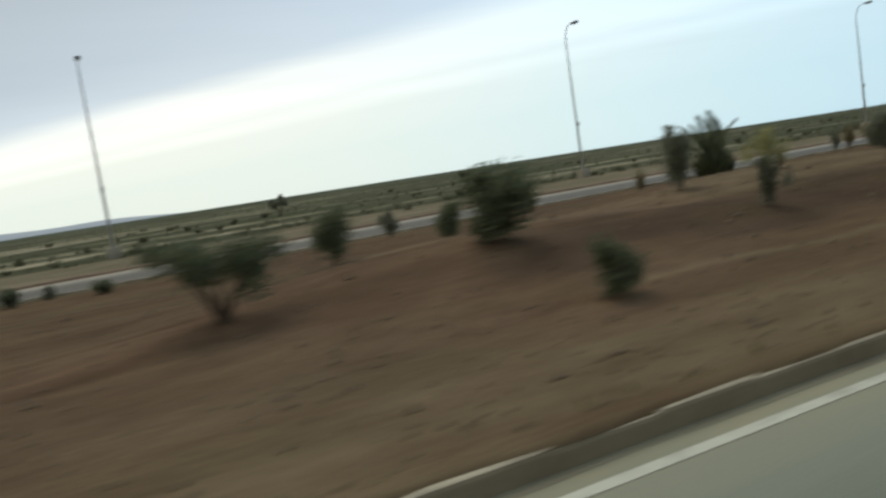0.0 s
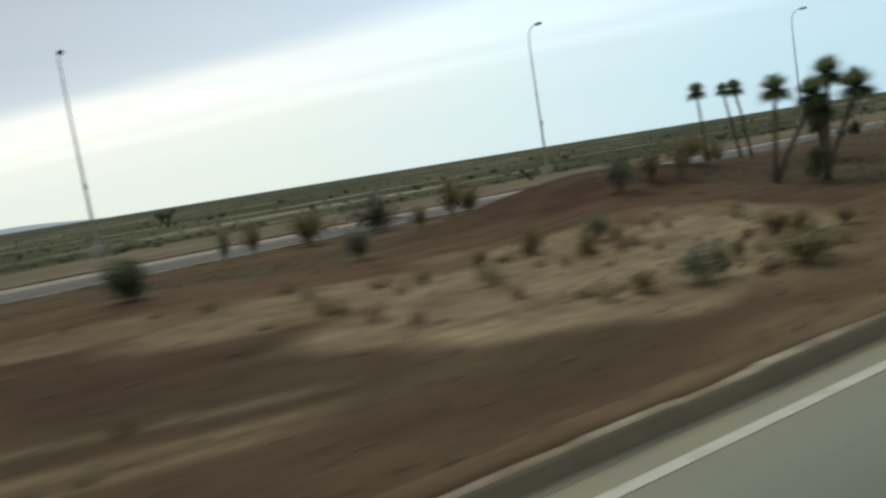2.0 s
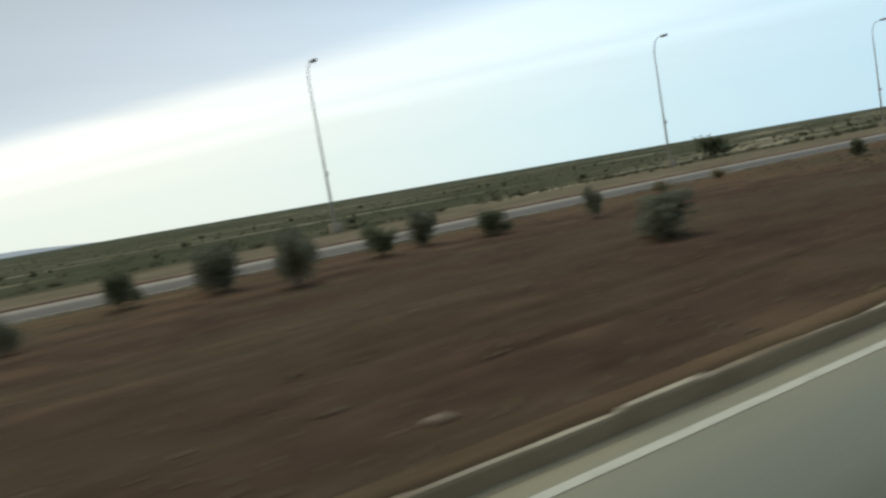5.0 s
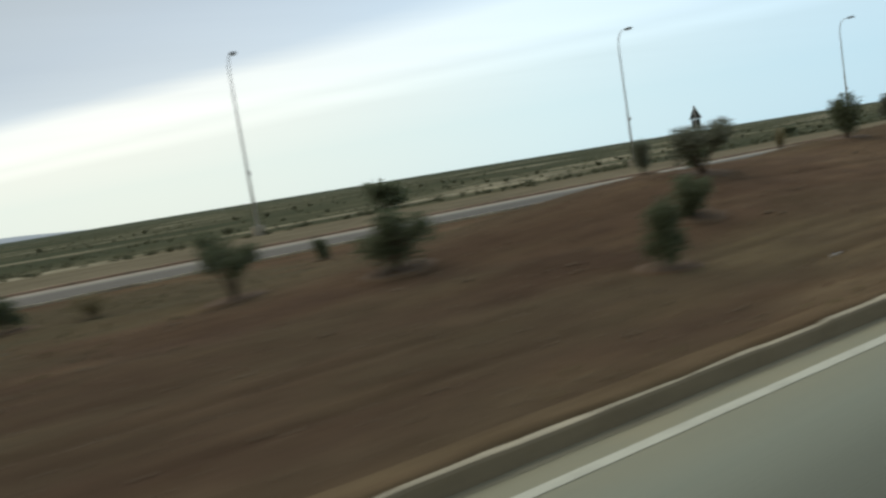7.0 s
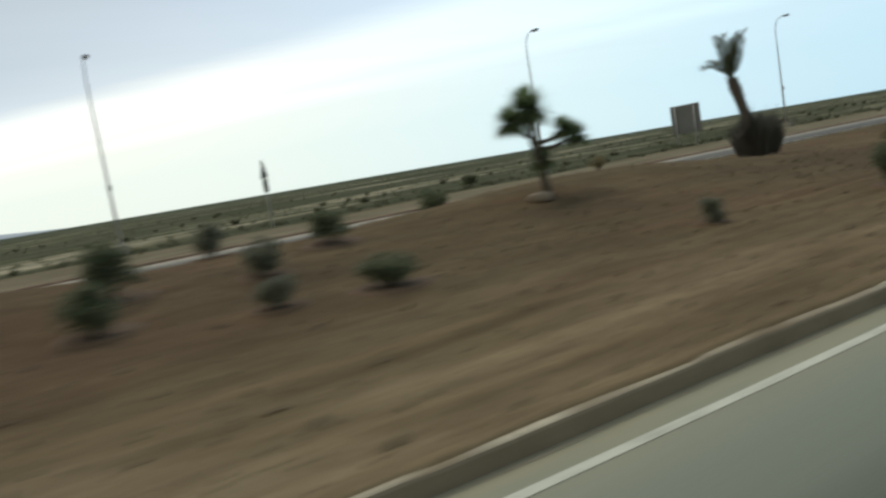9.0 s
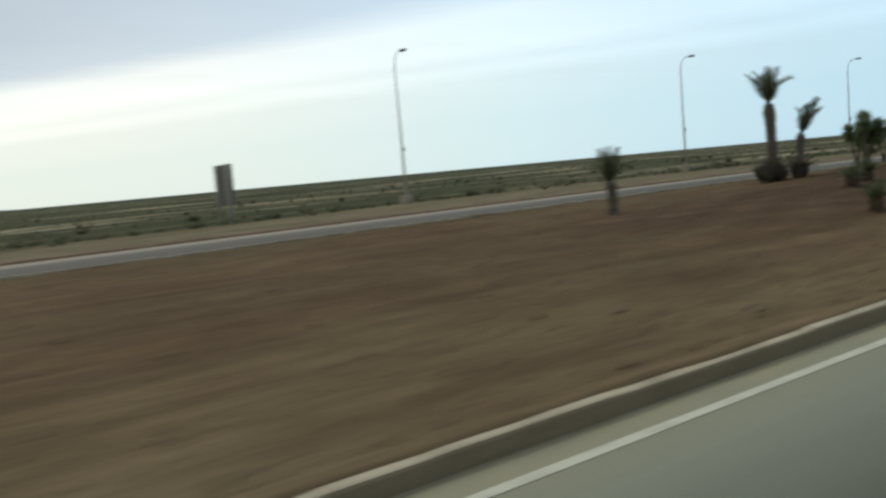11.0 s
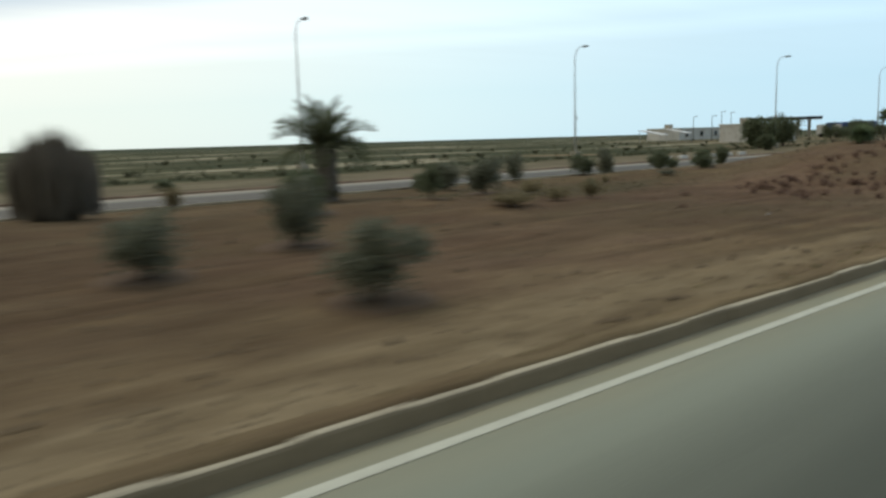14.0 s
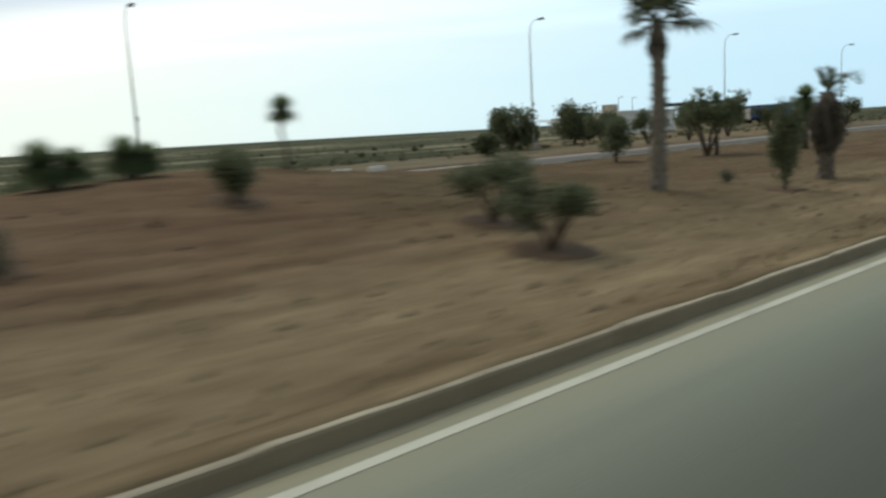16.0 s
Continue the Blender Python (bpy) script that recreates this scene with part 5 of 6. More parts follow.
def tilted_roof(x, y, top):
    z0 = ground_z(x, y)
    ob = thing("carport", "open shelter with a tilted white roof", "shelter", x, y, z0, 20)
    h = top - z0
    verts = [(-3, -2.2, h - 0.9), (3, -2.2, h - 0.9), (3, 2.2, h), (-3, 2.2, h), (-3, -2.2, h - 0.78), (3, -2.2, h - 0.78), (3, 2.2, h + 0.12), (-3, 2.2, h + 0.12)]
    part("roof", mesh_from("roof", verts, [(3, 2, 1, 0), (4, 5, 6, 7), (0, 1, 5, 4), (1, 2, 6, 5), (2, 3, 7, 6), (3, 0, 4, 7)], WHITE_WALL), ob, "tilted white sheet roof")
    for cx, cy, hh in ((-2.7, -1.9, h - 0.85), (2.7, -1.9, h - 0.85), (2.7, 1.9, h - 0.1), (-2.7, 1.9, h - 0.1)):
        part("post", mesh_from("post", *tube([(cx, cy, -0.2), (cx, cy, hh)], [0.05, 0.05], 8), POLE, True), ob)


tilted_roof(356.0, 88.0, 2.9)
tilted_roof(369.5, 91.0, 3.1)


def floodlight(x, y, top):
    z0 = ground_z(x, y)
    ob = thing("floodlight_mast", "slim floodlight mast with a short arm", "light mast", x, y, z0)
    h = top - z0
    part("mast", mesh_from("mast", *tube([(0, 0, -0.2), (0, 0, h * 0.5), (0, 0, h)], [0.08, 0.07, 0.06], 8), LAMP_HEAD, True), ob)
    part("arm", mesh_from("arm", *tube([(0, 0, h - 0.1), (0.35, -0.2, h), (0.6, -0.35, h)], [0.04, 0.035, 0.03], 6), LAMP_HEAD, True), ob)
    part("lamp_head", box_mesh("lamp_head", LAMP_HEAD, (0.45, -0.55, h - 0.06, 0.9, -0.2, h + 0.08), bevel=0.02), ob)


for fx, fy, fz in ((395.0, 96.0, 7.0), (401.0, 97.0, 6.9), (372.0, 85.0, 5.6), (388.0, 99.0, 6.0)):
    floodlight(fx, fy, fz)


def truck(x, y, turn):
    z0 = ground_z(x, y)
    ob = thing("lorry", "blue and white box lorry parked at the filling station", "lorry", x, y, z0, turn)
    part("cargo_box", box_mesh("cargo_box", BLUE_PAINT, (-4.2, -1.2, 1.0, 2.2, 1.2, 3.3), bevel=0.04), ob, "blue cargo box")
    part("cab", box_mesh("cab", WHITE_WALL, (2.35, -1.15, 0.7, 4.3, 1.15, 2.9), bevel=0.15), ob, "white cab")
    part("windscreen", box_mesh("windscreen", DARK_GLASS, (4.27, -1.0, 1.8, 4.33, 1.0, 2.6), bevel=0.02), ob)
    part("chassis", box_mesh("chassis", TYRE, (-4.1, -0.5, 0.55, 4.1, 0.5, 0.995), bevel=0.02), ob)
    for wx in (-3.0, -1.9, 3.2):
        for wy in (-1.0, 1.0):
            part("wheel", mesh_from("wheel", *tube([(wx, wy - 0.15, 0.48), (wx, wy + 0.15, 0.48)], [0.48, 0.48], 16), TYRE), ob)


truck(410.0, 76.0, 100)
truck(404.0, 70.0, 100)


def crown_tree(x, y, w, h, label):
    """A round-headed tree, dense almost to the ground, with a short trunk."""
    rnd = random.Random(int(x))
    z0 = ground_z(x, y)
    ob = thing("tree", label, "tree", x, y, z0, 0, "trees of the filling station")
    cs = []
    while len(cs) < 60:
        c = (rnd.uniform(-0.5, 0.5) * w, rnd.uniform(-0.5, 0.5) * w, h * rnd.uniform(0.18, 0.97), 0.09 * w)
        if (c[0] / (0.46 * w)) ** 2 + (c[1] / (0.46 * w)) ** 2 + ((c[2] - 0.56 * h) / (0.44 * h)) ** 2 < 1:
            cs.append(c)
    limbs = [tube([(0, 0, -0.15), (0.05, 0, 0.2 * h), (0, 0.05, 0.5 * h)], [0.16, 0.13, 0.08], 8, False)]
    limbs += [tube([(0, 0, 0.2 * h), (c[0] * 0.5, c[1] * 0.5, 0.4 * h), c[:3]], [0.08, 0.05, 0.02], 5, False) for c in cs[:12]]
    part("trunk", mesh_from("trunk", *join(limbs), STEM), ob)
    part("crown", mesh_from("crown", *leaf_quads(rnd, cs, 6000, 0.8, 0.24), BUSH_LEAF), ob)


for tx_, ty_, tw_, th_ in ((300.0, 37.2, 1.6, 1.3), (306.7, 41.3, 3.8, 3.3), (317.0, 43.7, 4.0, 3.55), (312.0, 44.5, 1.7, 1.8), (325.0, 48.5, 2.6, 2.3), (333.0, 52.0, 3.0, 2.6), (352.0, 49.0, 3.6, 3.2)):
    crown_tree(tx_, ty_, tw_, th_, "dense round dark green tree on the verge")
for tx_, ty_, tw_, th_ in ((309.0, 34.5, 2.0, 2.2), (314.5, 34.6, 2.1, 2.2), (320.5, 34.8, 2.2, 2.3), (327.0, 35.0, 2.2, 2.2), (335.0, 35.2, 2.4, 2.4), (344.0, 35.5, 2.4, 2.4), (354.0, 36.0, 2.6, 2.6)):
    shrub("v", tx_, ty_, tw_, th_, 0)

for bx in (277.0, 279.2, 281.4, 283.6, 285.8, 288.0):
    tb = thing("road_block", "whitewashed concrete block at the roadside", "block", bx, 33.2, ground_z(bx, 33.2), 0, "white blocks by the far road")
    part("block", box_mesh("block", WHITE_WALL, (-0.5, -0.15, -0.1, 0.5, 0.15, 0.26), bevel=0.04), tb)


# ---- planting basins and stones ----
# damp red soil, with some of the plants' soft shade in its colour
BASIN_SOIL = bark_material("damp_shaded_soil", (0.106, 0.068, 0.039), (0.138, 0.091, 0.053))


def planting_basin(x, y, r):
    """A dished ring of damp soil round the foot of a plant, laid on the slope; its tone holds some of the plant's
    shade.
    """
    rnd = random.Random(int(x * 31 + y * 17))
    verts, faces, n = [(x, y, ground_z(x, y) + 0.012)], [], 18
    for f, dz in ((0.5, 0.012), (0.74, 0.03), (0.9, 0.04), (1.05, 0.015), (1.2, -0.04)):
        for k in range(n):
            a = 2 * math.pi * k / n
            q = r * f * (1 + rnd.uniform(-0.07, 0.07))
            px, py = x + 1.15 * q * math.cos(a), y + q * math.sin(a)
            verts.append((px, py, ground_z(px, py) + dz + (rnd.uniform(-0.012, 0.012) if dz > 0 else 0)))
    faces += [(0, 1 + k, 1 + (k + 1) % n) for k in range(n)]
    for j in range(4):
        o = 1 + j * n
        faces += [(o + k, o + n + k, o + n + (k + 1) % n, o + (k + 1) % n) for k in range(n)]
    tagged(new("planting_basin", mesh_from("planting_basin", verts, faces, BASIN_SOIL, True)), "shallow watering basin of damp earth, darkened partly for the plant's soft shade", "basin", "planting basins of the median")


def stone(x, y, w, h, turn=0):
    rnd = random.Random(int(x * 13))
    bm = bmesh.new()
    bmesh.ops.create_icosphere(bm, subdivisions=2, radius=0.5)
    for v in bm.verts:
        v.co *= rnd.uniform(0.85, 1.12)
        v.co = Vector((v.co.x * w, v.co.y * w * 0.7, max(v.co.z, -0.3) * h))
    ob = new("stone", bm_mesh("stone", bm, STONE, True))
    ob.matrix_basis = pose(x, y, ground_z(x, y) + 0.2 * h, 0, 0, turn)
    tagged(ob, "pale dusty stone lying on the earth", "stone", "stones of the median")


STONE = concrete_material("pale_stone", (0.28, 0.23, 0.17), (0.19, 0.15, 0.105))
for sx_, sy_, sw_, sh_ in ((147.3, 15.8, 0.75, 0.34), (119.3, 6.45, 0.30, 0.05), (118.6, 6.95, 0.22, 0.04), (200.5, 13.0, 0.3, 0.12), (71.0, 6.0, 0.25, 0.10)):
    stone(sx_, sy_, sw_, sh_, sx_ * 40)

# ---- litter ----
def bottle(x, y, turn):
    ob = thing("plastic_bottle", "crushed white plastic bottle lying on the earth", "bottle", x, y, ground_z(x, y) + 0.014, turn, "litter on the median")
    prof = [(-0.13, 0.010), (-0.128, 0.017), (-0.05, 0.015), (0.0, 0.018), (0.07, 0.017), (0.11, 0.012), (0.13, 0.010)]
    part("body", mesh_from("body", *tube([(a, 0, 0) for a, _ in prof], [r for _, r in prof], 12), PLASTIC, True), ob)
    part("cap", mesh_from("cap", *tube([(0.131, 0, 0), (0.15, 0, 0)], [0.013, 0.013], 10), BLUE_PAINT), ob, "blue cap")


for lx, ly, la in ((110.4, 6.75, 20), (113.6, 6.45, -10), (206.4, 8.3, 30), (20.2, 6.9, 5), (244.6, 9.1, 15)):
    bottle(lx, ly, la)

# ---- shrubs, small trees and weeds of the median ----
shrub("s", -2.29, 24.04, 0.72, 0.60)
shrub("s", -1.34, 24.64, 0.42, 0.44)
shrub("s", -0.00, 23.33, 0.69, 0.42)
shrub("v", 1.07, 11.16, 1.45, 1.12)
shrub("s", 3.27, 19.61, 0.91, 0.97)
shrub("t", 3.62, 13.89, 0.85, 1.05)
shrub("s", 5.37, 8.15, 0.72, 0.83)
shrub("s", 5.78, 11.40, 1.55, 1.42)
shrub("s", 7.51, 16.80, 0.73, 1.05)
shrub("t", 8.67, 23.66, 0.65, 0.91)
flowering_shrub(10.90, 10.50, 0.66, 1.30)
shrub("t", 11.90, 13.80, 0.86, 1.45)
shrub("w", 12.34, 20.83, 0.42, 0.85)
shrub("w", 16.69, 20.79, 0.45, 0.90)
shrub("v", 17.65, 73.0, 1.4, 1.7, 1)
shrub("v", 39.9, 76.8, 1.6, 1.6, 1)
shrub("w", 14.75, 13.50, 0.32, 0.53)
shrub("w", 15.05, 9.65, 0.60, 0.75)
shrub("s", 20.12, 14.44, 1.01, 1.23)
shrub("s", 21.45, 24.20, 0.85, 1.7)
shrub("s", 26.56, 13.72, 0.79, 0.78)
shrub("c", 28.63, 12.22, 0.39, 0.22)
shrub("c", 28.68, 10.40, 0.34, 0.23)
shrub("c", 28.69, 11.48, 0.28, 0.21)
shrub("c", 28.87, 9.75, 0.32, 0.22)
shrub("c", 29.21, 9.17, 0.27, 0.18)
shrub("c", 29.75, 11.32, 0.38, 0.17)
shrub("c", 29.78, 10.66, 0.27, 0.17)
shrub("c", 30.66, 9.00, 0.25, 0.19)
shrub("w", 30.88, 24.20, 0.56, 1.21)
shrub("w", 31.27, 15.16, 0.84, 0.70)
shrub("c", 31.31, 7.92, 0.40, 0.29)
shrub("w", 31.57, 11.22, 0.35, 0.32)
shrub("w", 31.80, 24.20, 0.66, 1.29)
shrub("w", 31.84, 7.88, 0.50, 0.33)
shrub("c", 32.54, 11.17, 0.43, 0.24)
shrub("w", 32.55, 7.54, 0.73, 0.54)
shrub("w", 32.65, 11.15, 0.55, 0.43)
shrub("w", 32.86, 10.05, 0.35, 0.41)
shrub("w", 32.90, 7.47, 0.35, 0.43)
shrub("c", 33.26, 7.08, 0.35, 0.20)
shrub("c", 33.39, 9.78, 0.34, 0.28)
shrub("c", 33.60, 7.12, 0.29, 0.16)
shrub("w", 33.60, 24.20, 0.40, 0.88)
shrub("w", 33.66, 24.20, 1.50, 1.28)
shrub("w", 33.74, 10.73, 0.52, 0.54)
shrub("w", 33.86, 7.93, 0.32, 0.35)
shrub("w", 34.01, 6.99, 1.02, 0.50)
shrub("c", 34.39, 7.96, 0.24, 0.22)
shrub("w", 34.44, 7.07, 0.42, 0.38)
shrub("c", 35.06, 8.70, 0.25, 0.20)
shrub("w", 35.14, 19.46, 0.53, 0.78)
shrub("c", 35.29, 7.22, 0.45, 0.23)
shrub("w", 35.64, 8.60, 0.70, 0.40)
shrub("w", 36.03, 24.20, 1.91, 1.29)
shrub("w", 36.04, 8.43, 0.33, 0.34)
shrub("w", 36.36, 24.20, 1.07, 0.91)
shrub("w", 36.75, 8.14, 0.46, 0.31)
shrub("w", 38.00, 14.48, 1.09, 0.97)
shrub("w", 39.11, 24.20, 0.99, 1.35)
shrub("w", 39.41, 14.79, 0.90, 0.81)
shrub("w", 39.83, 24.20, 1.48, 1.04)
shrub("w", 40.18, 14.51, 0.55, 0.96)
shrub("s", 41.55, 11.70, 0.60, 0.90)
shrub("w", 41.99, 15.91, 1.29, 0.92)
shrub("s", 46.70, 9.80, 0.75, 1.05)
shrub("s", 49.53, 12.94, 0.84, 0.80)
shrub("w", 51.14, 6.93, 0.35, 0.39)
shrub("w", 51.23, 9.31, 0.43, 0.31)
shrub("w", 52.53, 8.88, 0.56, 0.65)
shrub("w", 52.63, 6.92, 0.78, 0.79)
shrub("w", 52.64, 24.20, 0.88, 0.94)
shrub("w", 53.24, 24.20, 0.84, 0.98)
shrub("w", 54.20, 9.24, 0.90, 0.74)
shrub("w", 54.51, 7.00, 0.62, 0.85)
shrub("w", 54.52, 8.99, 0.64, 0.55)
shrub("w", 54.57, 7.31, 0.81, 0.68)
shrub("w", 55.41, 15.98, 0.63, 0.81)
shrub("w", 55.89, 8.60, 0.79, 0.73)
shrub("w", 56.20, 8.84, 0.71, 1.00)
shrub("w", 56.25, 15.41, 1.29, 1.36)
shrub("w", 61.25, 20.70, 1.21, 0.97)
shrub("w", 62.86, 24.20, 0.73, 0.56)
shrub("w", 63.46, 17.16, 1.10, 0.51)
shrub("s", 63.82, 24.20, 0.63, 0.76)
shrub("w", 64.13, 24.20, 0.64, 0.78)
shrub("w", 64.78, 20.14, 1.26, 0.90)
shrub("w", 66.00, 8.90, 0.42, 0.70)
shrub("s", 67.92, 17.73, 0.60, 0.81)
shrub("s", 70.82, 22.47, 1.17, 1.12)
shrub("s", 73.23, 21.17, 1.39, 1.48)
shrub("s", 73.35, 23.08, 1.05, 1.24)
shrub("t", 74.38, 18.37, 1.2, 1.35)
shrub("t", 76.08, 23.42, 1.25, 1.42)
shrub("t", 78.09, 21.17, 1.2, 1.11)
shrub("s", 80.21, 22.17, 1.31, 1.37)
shrub("s", 80.27, 11.68, 1.48, 1.09)
shrub("s", 81.68, 20.44, 1.29, 0.94)
shrub("t", 84.56, 18.74, 0.71, 1.13)
shrub("w", 91.81, 22.69, 1.04, 0.50)
shrub("w", 96.29, 23.50, 0.95, 0.47)
shrub("s", 100.14, 19.34, 0.89, 0.84)
shrub("w", 101.81, 18.59, 0.81, 0.54)
shrub("w", 99.30, 12.40, 1.05, 0.72, 1)
shrub("v", 104.15, 15.63, 1.05, 1.2)
shrub("t", 106.70, 13.28, 1.45, 1.25)
shrub("s", 108.01, 20.38, 0.56, 0.71)
shrub("s", 108.85, 8.48, 0.85, 1.15)
shrub("s", 111.93, 10.55, 1.0, 0.92)
shrub("v", 115.45, 13.24, 1.45, 1.15)
shrub("t", 115.92, 15.66, 0.67, 1.00)
shrub("t", 119.87, 17.28, 1.02, 1.25)
shrub("c", 121.57, 7.35, 0.55, 0.14, 0)
shrub("c", 125.15, 7.53, 0.60, 0.15, 0)
shrub("s", 123.29, 46.25, 3.47, 2.02)
shrub("w", 123.55, 16.77, 0.45, 0.73)
shrub("t", 125.22, 15.42, 1.18, 1.49)
shrub("t", 132.15, 10.10, 1.09, 0.82)
shrub("t", 132.44, 17.80, 1.15, 1.27)
shrub("t", 133.63, 13.40, 0.71, 0.71)
shrub("t", 136.09, 13.04, 1.03, 0.87)
shrub("t", 136.73, 15.03, 1.15, 1.04)
shrub("t", 138.64, 11.93, 0.76, 0.52)
shrub("t", 139.34, 14.43, 0.90, 0.82)
shrub("t", 139.46, 18.24, 0.86, 0.83)
shrub("t", 140.47, 11.52, 1.16, 0.56)
shrub("t", 141.58, 16.25, 1.13, 0.77)
shrub("s", 146.85, 10.12, 0.54, 0.58)
shrub("s", 149.19, 24.20, 1.33, 1.24)
shrub("s", 151.47, 9.06, 0.82, 1.08, 0)
shrub("c", 156.31, 9.20, 0.52, 0.23)
shrub("w", 163.40, 15.52, 0.64, 0.55)
shrub("s", 164.86, 45.02, 1.60, 0.90)
shrub("w", 166.43, 33.86, 1.10, 1.04)
agave(190.89, 9.99, 0.52, 0.85)
shrub("v", 224.68, 12.95, 0.55, 0.75, 0)
agave(195.77, 9.75, 0.45, 0.82)
agave(196.56, 13.62, 0.61, 0.72)
agave(198.55, 14.18, 0.66, 0.88)
agave(199.61, 8.66, 0.44, 0.68)
agave(199.86, 13.07, 0.48, 0.64)
agave(203.52, 11.73, 0.51, 0.62)
agave(204.93, 10.06, 0.88, 1.30)
shrub("w", 210.13, 12.64, 0.74, 0.43)
shrub("w", 210.25, 11.28, 0.69, 0.41)
shrub("w", 213.03, 10.82, 0.78, 0.52)
shrub("w", 213.67, 12.60, 0.86, 0.50)
shrub("w", 213.78, 9.91, 1.27, 0.59)
shrub("t", 230.35, 11.48, 1.3, 1.02, 1)
shrub("w", 230.37, 24.20, 0.98, 1.27)
shrub("t", 232.11, 8.02, 1.3, 1.12, 1)
shrub("t", 233.64, 12.73, 1.3, 1.3, 1)
shrub("w", 235.81, 24.20, 0.49, 0.71)
shrub("s", 235.93, 16.15, 1.27, 1.13, 0)
shrub("w", 235.94, 24.20, 0.66, 0.71)
shrub("s", 235.99, 16.40, 1.29, 1.13, 0)
shrub("s", 239.71, 34.78, 1.11, 0.51, 0)
shrub("t", 240.28, 16.71, 0.75, 0.95, 0)
shrub("w", 240.78, 13.96, 1.52, 0.40)
shrub("w", 243.18, 14.61, 0.99, 0.40)
shrub("w", 244.29, 16.62, 1.11, 0.46)
shrub("t", 244.40, 18.85, 1.51, 1.41, 1)
shrub("w", 244.40, 14.35, 0.74, 0.64)
shrub("s", 245.91, 22.49, 1.34, 1.18, 1)
shrub("s", 246.00, 24.00, 1.00, 0.80, 0)
shrub("w", 246.99, 16.44, 0.48, 0.43)
shrub("w", 250.04, 18.88, 0.48, 0.34)
shrub("w", 250.87, 18.81, 0.49, 0.39)
shrub("t", 251.46, 24.29, 1.08, 1.36, 1)
shrub("w", 255.63, 19.15, 0.97, 0.32)
shrub("s", 255.73, 22.55, 0.86, 1.35, 1)
shrub("t", 257.16, 24.97, 1.53, 1.18, 0)
shrub("w", 257.87, 24.20, 1.26, 0.79)
shrub("s", 258.59, 21.37, 0.90, 0.94, 0)
shrub("s", 259.54, 19.79, 1.22, 0.72, 0)
shrub("t", 259.58, 22.31, 1.13, 0.80, 0)
shrub("s", 261.30, 8.78, 0.6, 0.62, 0)
shrub("s", 261.63, 21.07, 1.16, 0.84, 0)
shrub("t", 262.71, 12.16, 0.9, 1.2, 0)
shrub("s", 263.76, 24.20, 0.90, 0.69, 0)
shrub("s", 265.61, 10.70, 0.7, 0.62, 1)
shrub("s", 269.17, 24.25, 1.03, 1.22, 0)
shrub("t", 270.24, 13.38, 0.95, 1.00, 0)
shrub("v", 272.90, 8.11, 1.35, 1.05, 0)
shrub("v", 273.91, 10.39, 1.30, 1.15, 0)
shrub("t", 283.04, 9.22, 0.91, 2.24, 0)
shrub("w", 283.38, 11.00, 0.56, 0.41)
shrub("t", 293.90, 22.37, 1.82, 2.03, 0)

for px_, py_, pr_ in PLANTED:
    planting_basin(px_, py_, pr_)

tuft_rnd = random.Random(5)
for _ in range(120):      # reddish dried plants on the slope by the filling station
    tx, ty = tuft_rnd.gauss(255.5, 3.6), 8.0 + 6.0 * tuft_rnd.random()
    size_ = tuft_rnd.uniform(0.22, 0.48)
    shrub("c", tx, ty, size_, size_ * tuft_rnd.uniform(0.45, 0.75), 1)
for _ in range(26):      # dry tufts on the sandy slope
    tx, ty = tuft_rnd.gauss(33, 2.6), tuft_rnd.gauss(9.6, 1.5)
    shrub("c", tx, max(6.6, ty), tuft_rnd.uniform(0.2, 0.5), tuft_rnd.uniform(0.12, 0.3), 0)


def scatter(name, label, category, count, seed, where, size, mat, blades=7, spread_b=0.5):
    """Countless small growth, as one mesh."""
    rnd = random.Random(seed)
    verts, faces = [], []
    for _ in range(count):
        x, y = where(rnd)
        z = ground_z(x, y)
        s = rnd.uniform(*size)
        for _ in range(blades):
            a = rnd.uniform(0, 2 * math.pi)
            d = Vector((math.cos(a) * spread_b, math.sin(a) * spread_b, rnd.uniform(0.5, 1.0))) * s
            side = Vector((-math.sin(a), math.cos(a), 0)) * s * 0.16
            o = Vector((x + rnd.gauss(0, 0.25) * s, y + rnd.gauss(0, 0.25) * s, z - 0.01))
            n = len(verts)
            verts += [o - side, o + side, o + d * 0.6 + side * 0.9, o + d, o + d * 0.6 - side * 0.9]
            faces.append((n, n + 1, n + 2, n + 3, n + 4))
    tagged(new(name, mesh_from(name, verts, faces, mat)), label, category, kind="stuff")


def on_median(rnd):
    return rnd.uniform(-25, 320), 5.2 + 19.8 * rnd.random()


def in_weeds(rnd):
    px, py, sx, sy, a = rnd.choice(WEEDY)
    return rnd.gauss(px, sx * 0.55), min(24.8, max(5.4, rnd.gauss(py, sy * 0.55)))


def by_kerb(rnd):
    return rnd.uniform(-25, 320), 5.02 + abs(rnd.gauss(0, 0.3))


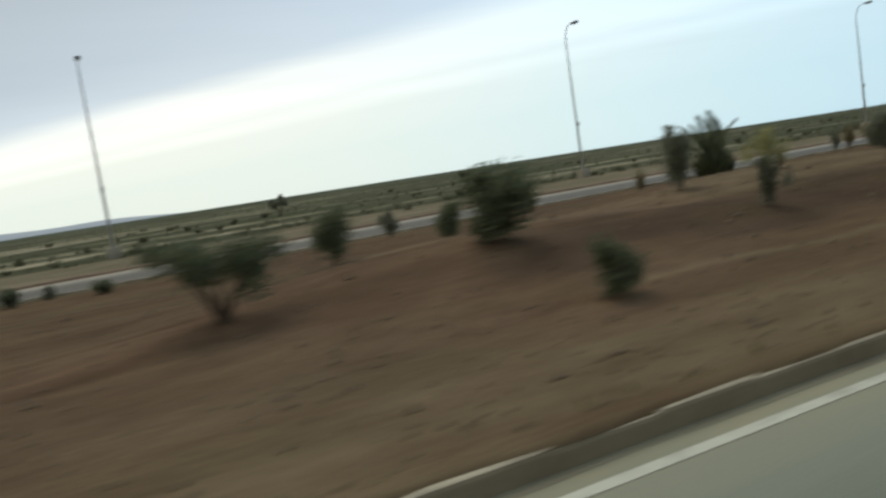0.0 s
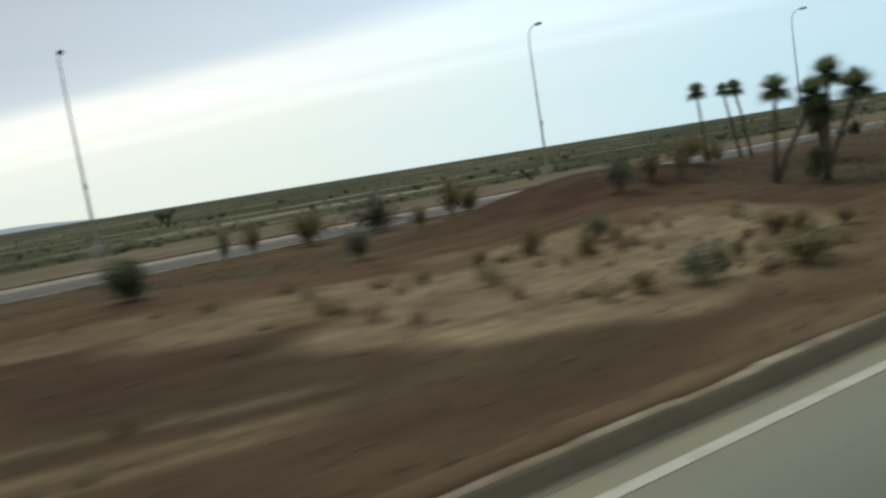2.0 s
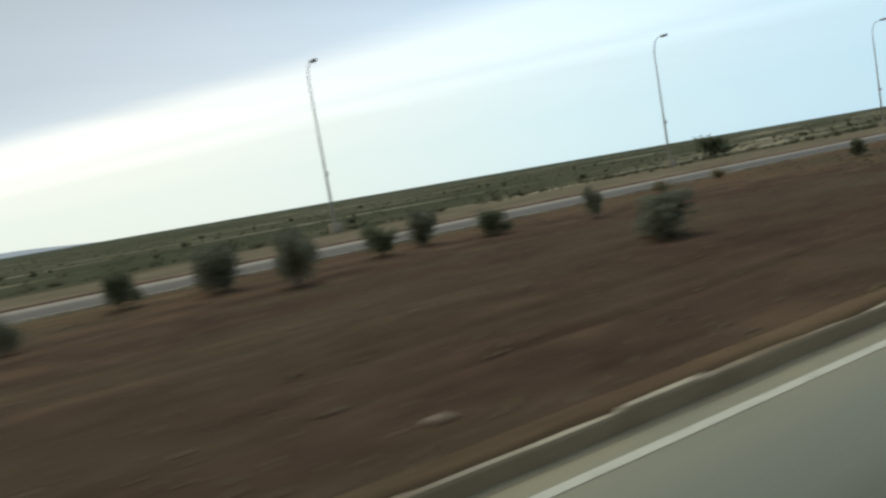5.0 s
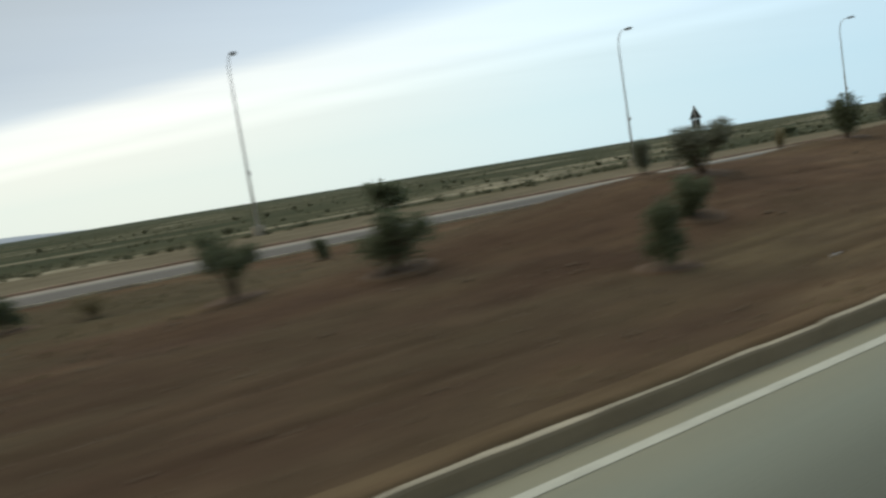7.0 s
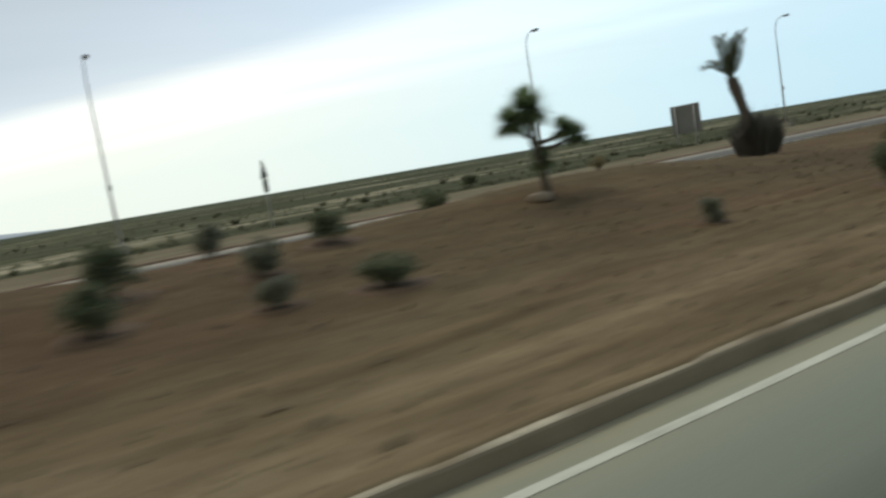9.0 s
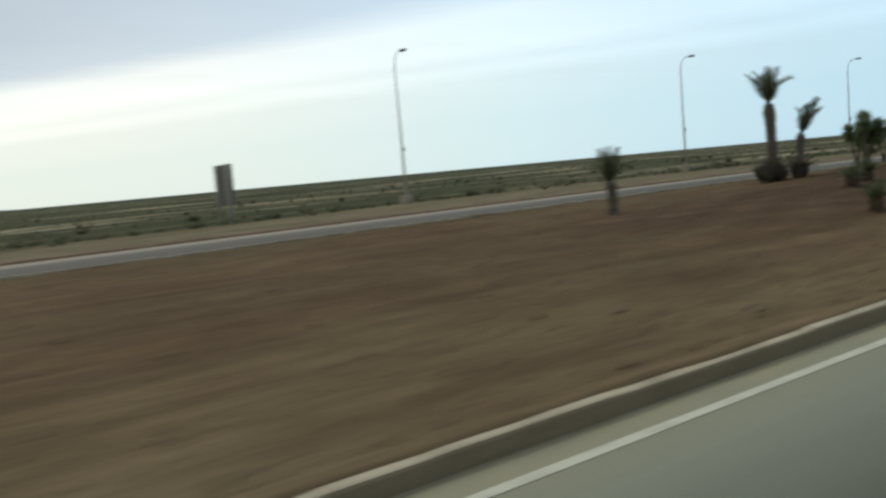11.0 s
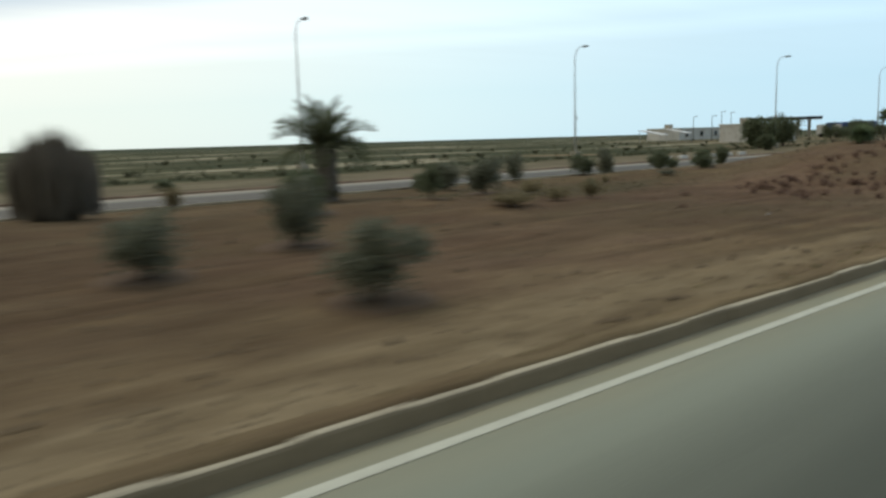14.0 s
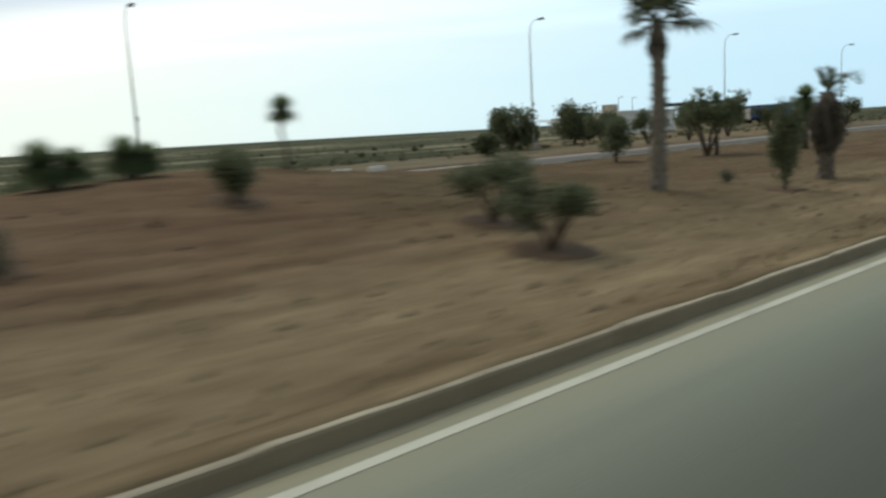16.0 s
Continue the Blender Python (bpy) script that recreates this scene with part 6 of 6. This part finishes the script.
def on_plain(rnd):
    y = 42.5 + 330 * rnd.random() ** 2.2
    return rnd.uniform(-90 - 0.2 * y, 330 + 2.2 * y), y


def by_verge(rnd):
    return rnd.uniform(-60, 420), rnd.gauss(42.5, 1.6)


scatter("dry_grass", "thin dry grass and stubble on the earth", "grass", 2200, 21, on_median, (0.03, 0.08), RUST_WEED, 5)
scatter("weed_cover", "low green-brown weed cover", "weeds", 2600, 22, in_weeds, (0.03, 0.09), WEED_COVER, 6)
scatter("kerb_grass", "dry grass along the kerb", "grass", 900, 23, by_kerb, (0.04, 0.12), WEED_LEAF, 5)
scatter("plain_scrub", "low dark scrub covering the plain", "scrub", 7000, 24, on_plain, (0.10, 0.30), SCRUB, 9, 1.9)
scatter("plain_bushes", "scattered dark bushes on the plain", "scrub", 260, 27, lambda rnd: (rnd.uniform(-80, 480), 41.5 + 70 * rnd.random() ** 1.4), (0.25, 0.6), SCRUB, 16, 0.8)
scatter("verge_scrub", "low scrub along the edge of the verge", "scrub", 700, 25, by_verge, (0.12, 0.4), SCRUB, 9, 1.2)


def clods(count, seed):
    """Clods of earth and small stones lying about, as one mesh."""
    rnd = random.Random(seed)
    verts, faces = [], []
    for _ in range(count):
        x, y = rnd.uniform(-20, 310), 5.2 + 17 * rnd.random() ** 1.3
        z, s = ground_z(x, y), rnd.uniform(0.015, 0.05) * (1.8 if rnd.random() < 0.08 else 1)
        n, a = len(verts), rnd.uniform(0, 3)
        ring_pts = [(math.cos(a + k * 1.2566) * s * rnd.uniform(0.8, 1.3), math.sin(a + k * 1.2566) * s * rnd.uniform(0.7, 1.1)) for k in range(5)]
        verts += [(x + p, y + q, z + s * rnd.uniform(-0.1, 0.3)) for p, q in ring_pts] + [(x, y, z + s * rnd.uniform(0.6, 1.0))]
        faces += [(n + k, n + (k + 1) % 5, n + 5) for k in range(5)]
    tagged(new("clods", mesh_from("clods", verts, faces, CLOD)), "small dry clods of earth and stones", "clods", kind="stuff")


clods(26000, 31)
